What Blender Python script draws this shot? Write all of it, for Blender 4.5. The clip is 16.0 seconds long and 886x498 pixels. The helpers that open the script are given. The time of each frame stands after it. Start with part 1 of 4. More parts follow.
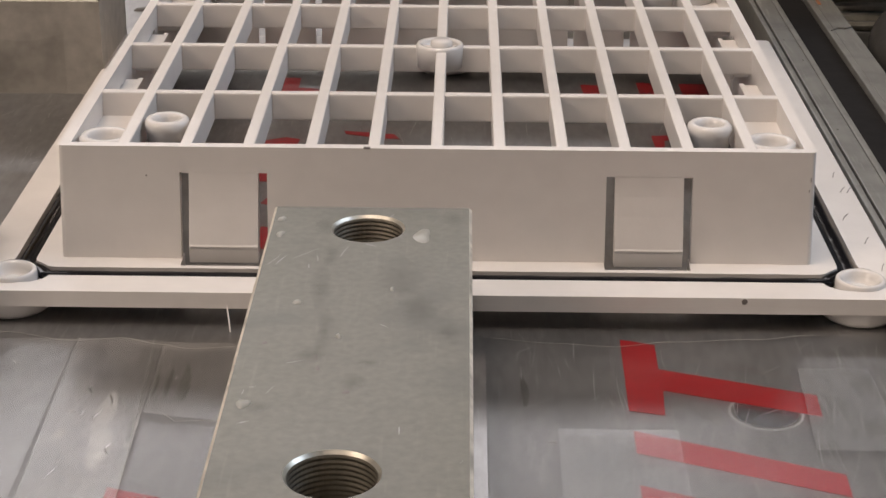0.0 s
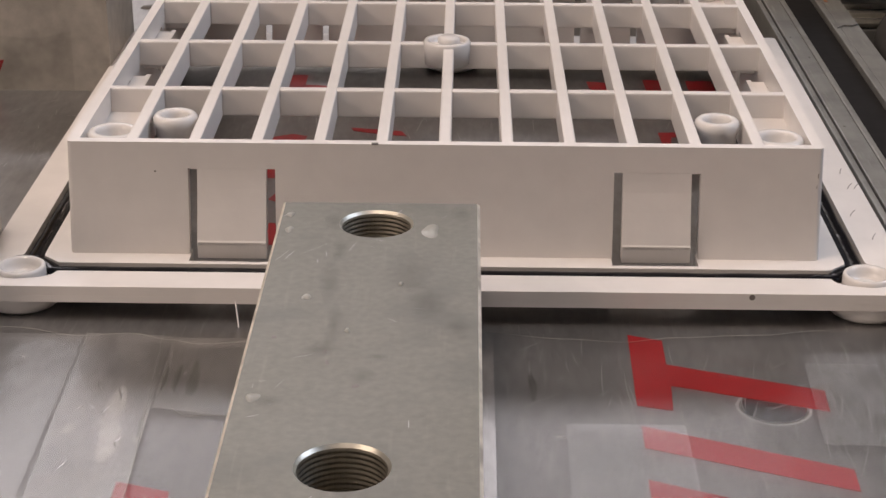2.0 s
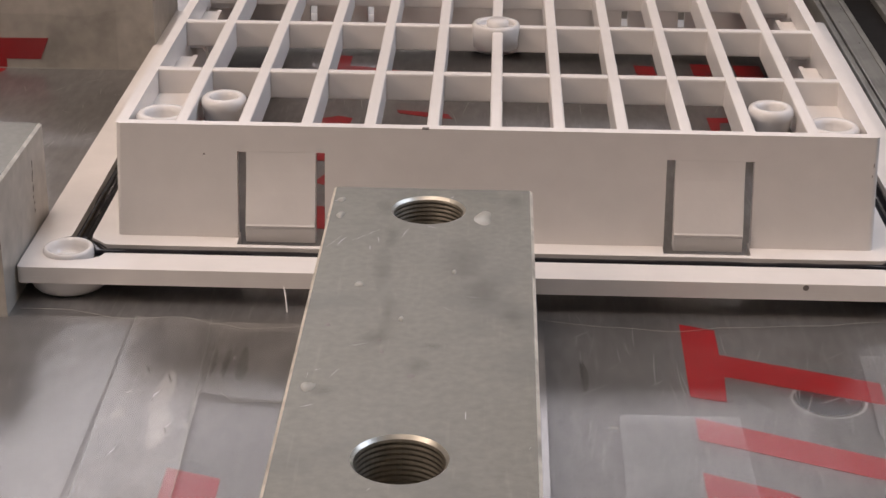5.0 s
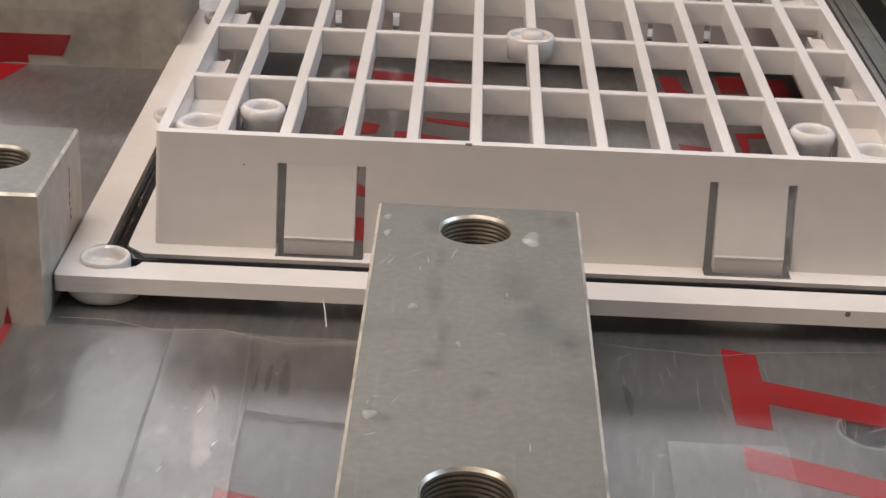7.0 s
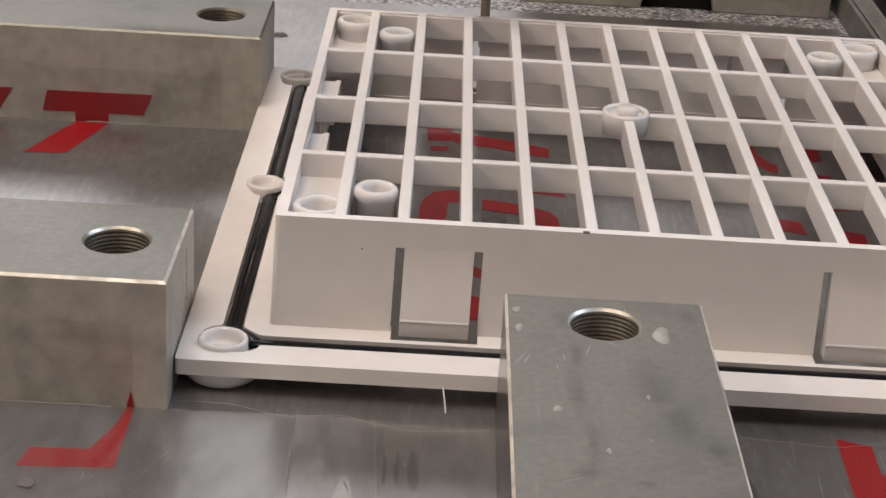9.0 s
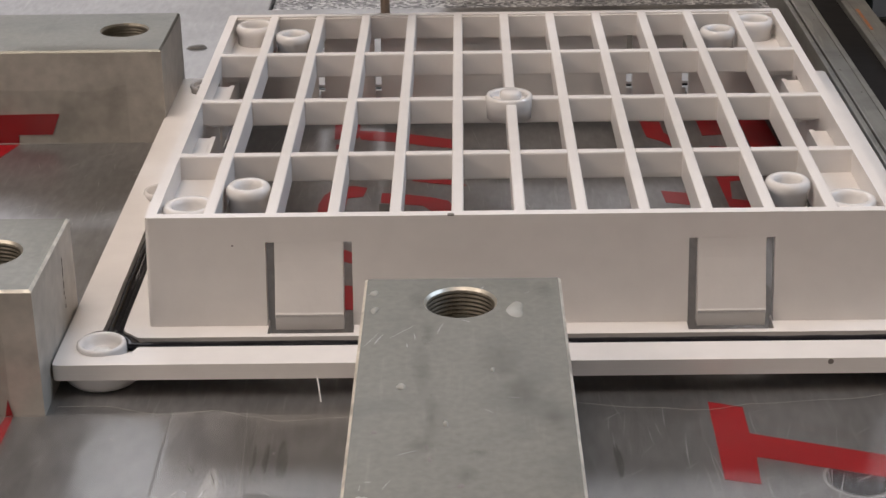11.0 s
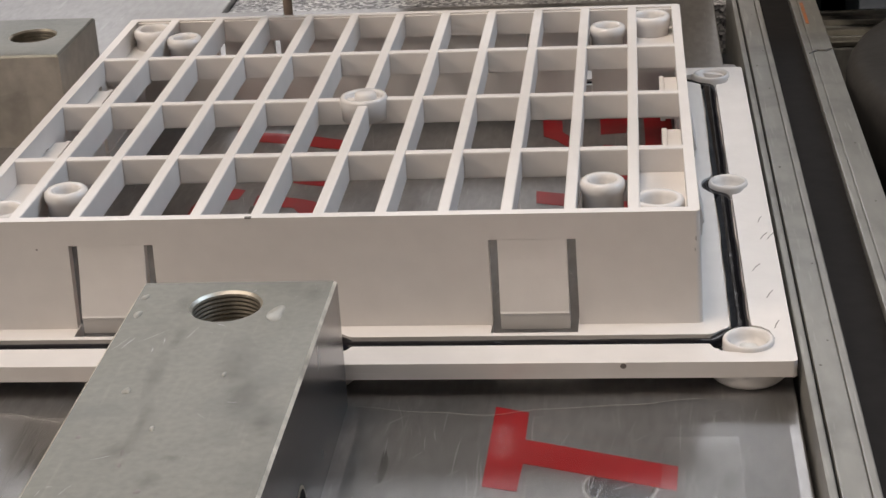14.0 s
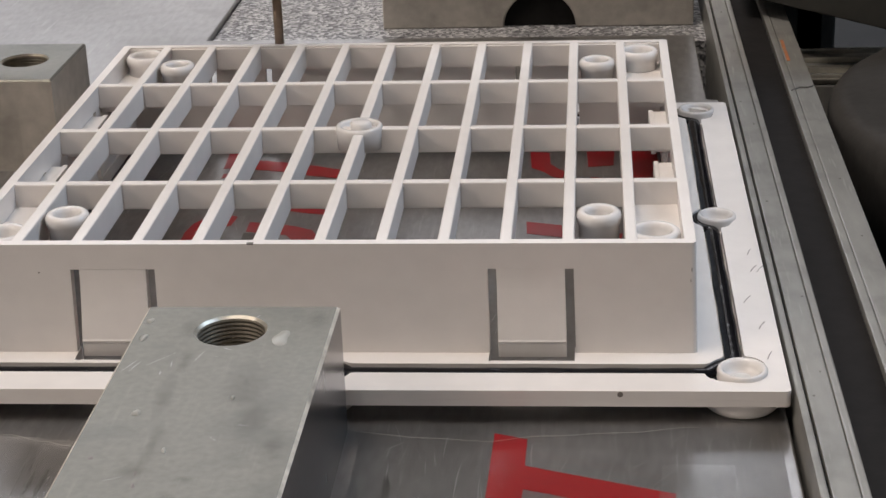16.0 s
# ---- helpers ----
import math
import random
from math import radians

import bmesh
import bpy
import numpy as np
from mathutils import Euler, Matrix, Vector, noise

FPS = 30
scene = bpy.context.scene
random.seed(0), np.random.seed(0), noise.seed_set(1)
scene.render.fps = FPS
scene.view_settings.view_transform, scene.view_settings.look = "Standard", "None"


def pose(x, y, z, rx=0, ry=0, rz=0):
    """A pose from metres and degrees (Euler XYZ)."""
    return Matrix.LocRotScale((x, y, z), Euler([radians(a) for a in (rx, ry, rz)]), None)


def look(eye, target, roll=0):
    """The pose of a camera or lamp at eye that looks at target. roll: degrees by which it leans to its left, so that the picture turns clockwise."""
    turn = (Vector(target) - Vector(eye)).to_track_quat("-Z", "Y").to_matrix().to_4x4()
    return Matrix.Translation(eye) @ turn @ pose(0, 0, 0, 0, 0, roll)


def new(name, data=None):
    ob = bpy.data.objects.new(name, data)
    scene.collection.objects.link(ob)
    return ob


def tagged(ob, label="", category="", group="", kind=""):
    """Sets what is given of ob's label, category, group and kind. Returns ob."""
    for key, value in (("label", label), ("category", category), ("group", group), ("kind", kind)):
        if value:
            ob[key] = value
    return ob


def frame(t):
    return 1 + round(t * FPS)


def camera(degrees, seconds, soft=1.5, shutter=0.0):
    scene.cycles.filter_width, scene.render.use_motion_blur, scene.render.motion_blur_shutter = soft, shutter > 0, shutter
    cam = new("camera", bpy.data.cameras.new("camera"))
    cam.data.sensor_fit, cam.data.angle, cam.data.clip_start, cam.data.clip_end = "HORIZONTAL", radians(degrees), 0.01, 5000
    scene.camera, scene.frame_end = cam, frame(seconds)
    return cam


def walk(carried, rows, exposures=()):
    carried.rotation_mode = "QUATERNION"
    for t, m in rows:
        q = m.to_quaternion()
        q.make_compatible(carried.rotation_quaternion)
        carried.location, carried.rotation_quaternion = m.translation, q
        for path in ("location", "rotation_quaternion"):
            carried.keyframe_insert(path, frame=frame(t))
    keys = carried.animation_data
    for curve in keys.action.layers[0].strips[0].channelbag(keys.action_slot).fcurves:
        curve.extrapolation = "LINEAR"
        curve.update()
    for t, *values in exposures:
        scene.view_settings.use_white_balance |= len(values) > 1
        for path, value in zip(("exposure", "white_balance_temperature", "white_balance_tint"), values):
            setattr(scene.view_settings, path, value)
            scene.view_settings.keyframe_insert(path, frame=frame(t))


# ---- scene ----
# All plan numbers below are in units of one thirtieth of a metre.
U = 1 / 30
LENS = 27.77

PATH = [
    (0, (2.102, -8.777, 3.893), (2.084, -6.930, 3.127), 0.39),
    (0.5, (2.096, -8.772, 3.936), (2.081, -6.928, 3.162), 0.41),
    (1, (2.093, -8.789, 3.913), (2.078, -6.943, 3.142), 0.36),
    (1.5, (2.099, -8.789, 3.889), (2.081, -6.943, 3.121), 0.40),
    (2, (2.080, -8.800, 3.878), (2.058, -6.953, 3.112), 0.36),
    (2.5, (2.041, -8.763, 3.939), (2.018, -6.922, 3.158), 0.35),
    (3, (2.015, -8.735, 3.964), (1.986, -6.897, 3.174), 0.32),
    (3.5, (1.994, -8.732, 3.969), (1.958, -6.895, 3.178), 0.26),
    (4, (2.001, -8.723, 3.931), (1.952, -6.887, 3.141), 0.22),
    (6.5, (1.739, -8.672, 3.883), (1.712, -6.836, 3.090), 1.75),
    (7, (1.587, -8.604, 4.020), (1.570, -6.774, 3.213), 2.36),
    (7.5, (1.212, -8.588, 4.105), (1.200, -6.756, 3.301), 2.95),
    (8, (0.785, -8.505, 4.220), (0.798, -6.674, 3.416), 3.70),
    (10.5, (1.118, -8.556, 4.508), (1.145, -6.722, 3.710), 1.64),
    (11, (1.701, -8.660, 4.357), (1.674, -6.824, 3.565), -0.96),
    (11.5, (2.184, -8.663, 4.347), (2.128, -6.830, 3.549), -1.70),
    (12, (2.553, -8.636, 4.276), (2.472, -6.805, 3.477), -2.14),
    (12.5, (3.071, -8.620, 4.283), (2.958, -6.798, 3.466), -2.55),
    (13, (3.528, -8.515, 4.222), (3.327, -6.703, 3.400), -3.99),
    (13.5, (3.583, -8.485, 4.283), (3.354, -6.673, 3.468), -4.02),
    (14, (3.635, -8.478, 4.277), (3.419, -6.652, 3.490), -3.50),
    (14.5, (3.580, -8.499, 4.277), (3.376, -6.663, 3.511), -3.02),
    (15, (3.552, -8.515, 4.300), (3.348, -6.676, 3.542), -2.78),
    (15.5, (3.508, -8.571, 4.290), (3.314, -6.730, 3.533), -2.75),
    (16, (3.411, -8.625, 4.328), (3.246, -6.781, 3.570), -2.10),
]

cam = camera(LENS, 16.0, soft=1.5)
walk(cam, [(t, look([c * U for c in eye], [c * U for c in to], roll)) for t, eye, to, roll in PATH],
     exposures=[(0.0, -0.04, 7700, 17), (4.0, -0.04, 7700, 24), (6.4, 0.02, 7500, 17), (8.0, 0.06, 7500, 17), (10.5, -0.05, 7250, 16), (12.5, 0.0, 7450, 15), (14.0, 0.02, 7400, 14), (16.0, 0.02, 7150, 14)])

# ---- world and lamps ----
world = bpy.data.worlds.new("workshop_world")
scene.world = world
world.use_nodes = True
wn = world.node_tree.nodes
wl = world.node_tree.links
sky = wn.new("ShaderNodeTexSky")
sky.sky_type = "NISHITA"
sky.sun_disc = False
sky.sun_elevation, sky.sun_rotation = radians(35), radians(120)
wl.new(sky.outputs["Color"], wn["Background"].inputs["Color"])
wn["Background"].inputs["Strength"].default_value = 0.05


def area_lamp(name, at, to, sx, sy, watts, colour):
    data = bpy.data.lights.new(name, "AREA")
    data.shape, data.size, data.size_y, data.energy, data.color = "RECTANGLE", sx, sy, watts, colour
    ob = new(name, data)
    ob.matrix_world = look(at, to)
    return ob


# No lamp is seen: these are added, tuned for brightness and reflections.
area_lamp("ceiling_lamp_front", (-0.25, -0.22, 1.75), (0.06, 0.05, 0), 1.1, 0.4, 19.5, (1.0, 0.945, 0.90))
area_lamp("side_fill_left", (-1.45, -0.85, 1.2), (0.06, 0.05, 0), 0.6, 0.9, 13.5, (1.0, 0.915, 0.84))
area_lamp("side_fill_right", (1.6, 0.2, 1.3), (0.06, 0.05, 0), 0.6, 0.9, 15, (0.66, 0.90, 1.20))
# Added wash that brightens the far wall for the plate to reflect.
area_lamp("wall_wash_far", (-0.2, 1.5, 1.82), (-0.2, 3.0, 0.9), 1.6, 0.4, 70, (0.94, 0.97, 1.04))
# Added lit panel for the plate to mirror; no window is known there.
area_lamp("far_reflection_panel", (-0.4, 2.9, 1.6), (-0.05, 0.0, 0), 3.0, 0.62, 27, (0.87, 0.96, 1.11))


# ---- materials ----
def material(name, base, rough=0.5, metal=0.0, var=0.12, scale=40.0, stain=6.0, bump=0.15, bump_scale=300.0,
             stretch=(1, 1, 1), coat=0.0, dark=None, dark_amount=0.0, rough_var=0.1, scratch=0.0):
    """A surface with fine grain, broad stains, bump and an uneven gloss."""
    m = bpy.data.materials.new(name)
    m.use_nodes = True
    n, l = m.node_tree.nodes, m.node_tree.links
    b = n["Principled BSDF"]
    co = n.new("ShaderNodeTexCoord")
    mp = n.new("ShaderNodeMapping")
    mp.inputs["Scale"].default_value = stretch
    geo = n.new("ShaderNodeNewGeometry")
    l.new(geo.outputs["Position"], mp.inputs["Vector"])

    def tex(s, detail, vec):
        t = n.new("ShaderNodeTexNoise")
        t.inputs["Scale"].default_value, t.inputs["Detail"].default_value = s, detail
        l.new(vec, t.inputs["Vector"])
        return t.outputs["Fac"]

    fine = tex(scale * 30, 4, mp.outputs["Vector"])
    broad = tex(stain * 30 / 6, 5, geo.outputs["Position"])
    tone = n.new("ShaderNodeMixRGB")
    tone.inputs[1].default_value = (*[c * (1 - var) for c in base], 1)
    tone.inputs[2].default_value = (*[min(1, c * (1 + var)) for c in base], 1)
    mean = n.new("ShaderNodeMath")
    mean.operation = "ADD"
    l.new(fine, mean.inputs[0])
    l.new(broad, mean.inputs[1])
    half = n.new("ShaderNodeMath")
    half.operation = "MULTIPLY_ADD"
    half.inputs[1].default_value, half.inputs[2].default_value = 1.6, -1.1
    l.new(mean.outputs[0], half.inputs[0])
    half.use_clamp = True
    l.new(half.outputs[0], tone.inputs[0])
    out = tone.outputs[0]
    if dark:
        spots = tex(stain * 12, 6, geo.outputs["Position"])
        ramp = n.new("ShaderNodeValToRGB")
        ramp.color_ramp.elements[0].position, ramp.color_ramp.elements[1].position = 0.52, 0.68
        l.new(spots, ramp.inputs[0])
        am = n.new("ShaderNodeMath")
        am.operation = "MULTIPLY"
        am.inputs[1].default_value = dark_amount
        l.new(ramp.outputs[0], am.inputs[0])
        mix = n.new("ShaderNodeMixRGB")
        mix.inputs[2].default_value = (*dark, 1)
        l.new(am.outputs[0], mix.inputs[0])
        l.new(out, mix.inputs[1])
        out = mix.outputs[0]
    for turn_, seed_ in ((20, 0.0), (-35, 3.0), (80, 7.0)) if scratch else ():
        sm = n.new("ShaderNodeMapping")
        sm.inputs["Rotation"].default_value = (0, 0, radians(turn_))
        sm.inputs["Location"].default_value = (seed_, seed_, 0)
        sm.inputs["Scale"].default_value = (14, 1, 1)
        l.new(geo.outputs["Position"], sm.inputs["Vector"])
        line_ = tex(60, 2, sm.outputs["Vector"])
        patch = tex(45, 2, geo.outputs["Position"])
        thin = n.new("ShaderNodeValToRGB")
        thin.color_ramp.elements[0].position, thin.color_ramp.elements[1].position = 0.66, 0.74
        l.new(line_, thin.inputs[0])
        mul = n.new("ShaderNodeMath")
        mul.operation = "MULTIPLY"
        l.new(thin.outputs[0], mul.inputs[0])
        l.new(patch, mul.inputs[1])
        amt = n.new("ShaderNodeMath")
        amt.operation = "MULTIPLY"
        amt.inputs[1].default_value = scratch
        l.new(mul.outputs[0], amt.inputs[0])
        mix = n.new("ShaderNodeMixRGB")
        mix.inputs[2].default_value = (*[min(1, c * 1.9) for c in base], 1)
        l.new(amt.outputs[0], mix.inputs[0])
        l.new(out, mix.inputs[1])
        out = mix.outputs[0]
    l.new(out, b.inputs["Base Color"])
    rr = n.new("ShaderNodeMath")
    rr.operation = "MULTIPLY_ADD"
    rr.inputs[1].default_value, rr.inputs[2].default_value = rough_var * 2, rough - rough_var
    l.new(broad, rr.inputs[0])
    l.new(rr.outputs[0], b.inputs["Roughness"])
    b.inputs["Metallic"].default_value = metal
    b.inputs["Coat Weight"].default_value = coat
    b.inputs["Coat Roughness"].default_value = 0.14
    bp = n.new("ShaderNodeBump")
    bp.inputs["Strength"].default_value, bp.inputs["Distance"].default_value = bump, 0.0004
    l.new(tex(bump_scale, 3, mp.outputs["Vector"]), bp.inputs["Height"])
    l.new(bp.outputs[0], b.inputs["Normal"])
    return m


WHITE = material("white_plastic", (0.70, 0.67, 0.65), 0.34, var=0.045, scale=6, stain=1.5, bump=0.06, bump_scale=900)
WHITE_WET = material("white_plastic_shiny", (0.66, 0.64, 0.63), 0.16, var=0.02, scale=6, stain=4, bump=0.03, bump_scale=500)
PLATE = material("worn_aluminium_plate", (0.285, 0.278, 0.275), 0.34, 0.80, var=0.2, scale=12, stain=5, bump=0.05,
                 bump_scale=160, stretch=(1.6, 0.5, 1), dark=(0.20, 0.196, 0.192), dark_amount=0.4, rough_var=0.13, scratch=0.35, coat=0.5)
BLOCK = material("grey_steel_block", (0.172, 0.167, 0.143), 0.42, 0.7, var=0.15, scale=26, stain=6, bump=0.10,
                 bump_scale=500, dark=(0.12, 0.12, 0.105), dark_amount=0.6, rough_var=0.12, scratch=0.18)
BLOCK_SIDE = material("scuffed_aluminium_side", (0.43, 0.40, 0.36), 0.38, 0.3, var=0.18, scale=10, stain=9, bump=0.12,
                      bump_scale=350, dark=(0.2, 0.19, 0.17), dark_amount=0.4, rough_var=0.14)
# Smoother and darker than BLOCK_SIDE, to put a dark reflection on the front block.
MIRROR_STEEL = material("mirror_steel_side", (0.27, 0.27, 0.28), 0.24, 0.95, var=0.14, scale=14, stain=8, bump=0.1, bump_scale=400, rough_var=0.1)
BRIGHT = material("bright_cut_steel", (0.60, 0.57, 0.50), 0.42, 1.0, var=0.25, scale=10, bump=0.05)
# Pale spotted edge metal; the edge's glint is put into the colour.
EDGE = material("edge_glint_steel", (0.72, 0.68, 0.60), 0.4, 0.3, var=0.25, scale=16, stain=12, dark=(0.2, 0.19, 0.17), dark_amount=0.6)
THREAD = material("dull_thread_steel", (0.27, 0.245, 0.205), 0.5, 0.9, var=0.2, scale=20)
BLACK = material("black_sealant", (0.005, 0.005, 0.007), 0.12, var=0.3, scale=10, bump=0.3, bump_scale=260)
BLACK.node_tree.nodes["Principled BSDF"].inputs["Specular IOR Level"].default_value = 0.13
RAIL = material("anodised_profile", (0.27, 0.268, 0.252), 0.42, 0.35, var=0.14, scale=14, stain=8, bump=0.1, bump_scale=300,
                stretch=(1, 0.25, 1), dark=(0.13, 0.13, 0.125), dark_amount=0.4, scratch=0.5)
# Near-black that paints the shade inside holes and gaps.
HOLLOW = material("hollow_shade_black", (0.013, 0.0125, 0.012), 0.75, var=0.3, scale=8, bump=0.2)
BELT = material("dark_belt", (0.016, 0.015, 0.015), 0.8, var=0.2, scale=8, bump=0.2)
DRUM = material("black_rubber_drum", (0.040, 0.038, 0.036), 0.55, var=0.2, scale=10, bump=0.3)
for m_ in (HOLLOW, DRUM, BELT):
    m_.node_tree.nodes["Principled BSDF"].inputs["Specular IOR Level"].default_value = 0.1
DARK = material("dark_machine_bed", (0.010, 0.010, 0.011), 0.7, var=0.3, scale=6)
RED = material("red_print", (0.27, 0.006, 0.010), 0.35, var=0.08, scale=6, bump=0.05)
# Pale glue; it also paints the glints on film creases and seams.
GLUE_GLINT = material("dried_glue_and_glint", (0.29, 0.29, 0.265), 0.3, var=0.1, scale=20)
DENT = material("grey_dent", (0.16, 0.14, 0.13), 0.6)
ORANGE = material("worn_orange_paint", (0.42, 0.15, 0.06), 0.5, var=0.3, scale=30, dark=(0.25, 0.22, 0.19), dark_amount=0.8, stain=20)
OLIVE = material("dark_olive_paint", (0.040, 0.039, 0.034), 0.55, var=0.15, scale=8, stain=3)
ZINC = material("pale_zinc", (0.62, 0.62, 0.60), 0.3, 0.35, var=0.1)
SMEAR = material("oil_smear", (0.105, 0.098, 0.082), 0.44, 0.6, var=0.2, scale=14, stain=7)


def thin_out(m, strength):
    """Let a smear run out unevenly towards its rim."""
    n, l = m.node_tree.nodes, m.node_tree.links
    co = n.new("ShaderNodeTexCoord")
    mid = n.new("ShaderNodeVectorMath")
    mid.operation = "SUBTRACT"
    mid.inputs[1].default_value = (0.5, 0.5, 0.5)
    l.new(co.outputs["Generated"], mid.inputs[0])
    flat = n.new("ShaderNodeVectorMath")
    flat.operation = "MULTIPLY"
    flat.inputs[1].default_value = (1, 1, 0)
    l.new(mid.outputs[0], flat.inputs[0])
    size = n.new("ShaderNodeVectorMath")
    size.operation = "LENGTH"
    l.new(flat.outputs[0], size.inputs[0])
    geo = n.new("ShaderNodeNewGeometry")
    noise_ = n.new("ShaderNodeTexNoise")
    noise_.inputs["Scale"].default_value, noise_.inputs["Detail"].default_value = 260, 4
    l.new(geo.outputs["Position"], noise_.inputs["Vector"])
    rim = n.new("ShaderNodeMath")
    rim.operation = "MULTIPLY_ADD"
    rim.inputs[1].default_value = -2.4
    l.new(size.outputs["Value"], rim.inputs[0])
    l.new(noise_.outputs["Fac"], rim.inputs[2])
    cut = n.new("ShaderNodeMath")
    cut.operation = "ADD"
    cut.use_clamp = True
    cut.inputs[1].default_value = 0.5
    l.new(rim.outputs[0], cut.inputs[0])
    amount = n.new("ShaderNodeMath")
    amount.operation = "MULTIPLY"
    amount.inputs[1].default_value = strength
    l.new(cut.outputs[0], amount.inputs[0])
    l.new(amount.outputs[0], n["Principled BSDF"].inputs["Alpha"])


thin_out(SMEAR, 0.23)
# Pale colour that stands for a reflection streak on the plate.
PALE_GLEAM = material("painted_pale_gleam", (0.37, 0.362, 0.35), 0.42, 0.5, var=0.2, scale=10, stain=14, bump=0.2, dark=(0.28, 0.27, 0.26), dark_amount=0.7)
STAIN = material("dark_smear", (0.11, 0.10, 0.09), 0.6, var=0.3, scale=20)
HEAD = material("dull_aluminium_head", (0.40, 0.375, 0.345), 0.45, 0.6, var=0.14, scale=8, stain=7, bump=0.08,
                dark=(0.2, 0.18, 0.15), dark_amount=0.3)
BRASS = material("worn_brass_coating", (0.42, 0.30, 0.12), 0.4, 0.8, var=0.3, scale=12, stain=14, bump=0.2,
                 dark=(0.62, 0.57, 0.5), dark_amount=0.9)
COPPER = material("coppery_bracket", (0.45, 0.34, 0.26), 0.35, 0.85, var=0.2, scale=12, stain=9)
RUBBER = material("black_plastic_fitting", (0.02, 0.02, 0.024), 0.35, var=0.2, scale=10)
CHROME = material("chromed_tube", (0.7, 0.68, 0.66), 0.15, 1.0, var=0.05)
IVORY = material("ivory_nylon_disc", (0.72, 0.66, 0.56), 0.4, var=0.06)
WALLS = material("plain_wall_paint", (0.31, 0.305, 0.295), 0.8, var=0.05, scale=0.4, stain=0.3)
FLOOR = material("workshop_floor_paint", (0.25, 0.26, 0.25), 0.6, var=0.1, scale=0.5, stain=0.4)


def speckle_material():
    m = bpy.data.materials.new("speckled_mineral_casting")
    m.use_nodes = True
    n, l = m.node_tree.nodes, m.node_tree.links
    geo = n.new("ShaderNodeNewGeometry")
    v = n.new("ShaderNodeTexVoronoi")
    v.inputs["Scale"].default_value = 1000
    l.new(geo.outputs["Position"], v.inputs["Vector"])
    r = n.new("ShaderNodeValToRGB")
    e = r.color_ramp.elements
    e[0].position, e[0].color = 0.15, (0.05, 0.05, 0.055, 1)
    e[1].position, e[1].color = 0.85, (0.55, 0.55, 0.56, 1)
    k = r.color_ramp.elements.new(0.5)
    k.color = (0.22, 0.22, 0.23, 1)
    l.new(v.outputs["Color"], r.inputs[0])
    l.new(r.outputs[0], n["Principled BSDF"].inputs["Base Color"])
    n["Principled BSDF"].inputs["Roughness"].default_value = 0.5
    b = n.new("ShaderNodeBump")
    b.inputs["Strength"].default_value, b.inputs["Distance"].default_value = 0.5, 0.0008
    l.new(v.outputs["Distance"], b.inputs["Height"])
    l.new(b.outputs[0], n["Principled BSDF"].inputs["Normal"])
    return m


SPECK = speckle_material()
SCRATCH_GLINT = material("bright_scratch_and_rim_glint", (0.46, 0.455, 0.45), 0.45, 0.6, var=0.15, scale=20)
OIL_SHADE = material("oil_and_recess_shade", (0.17, 0.165, 0.16), 0.30, 0.8, var=0.2, scale=12, stain=9, bump=0.1)


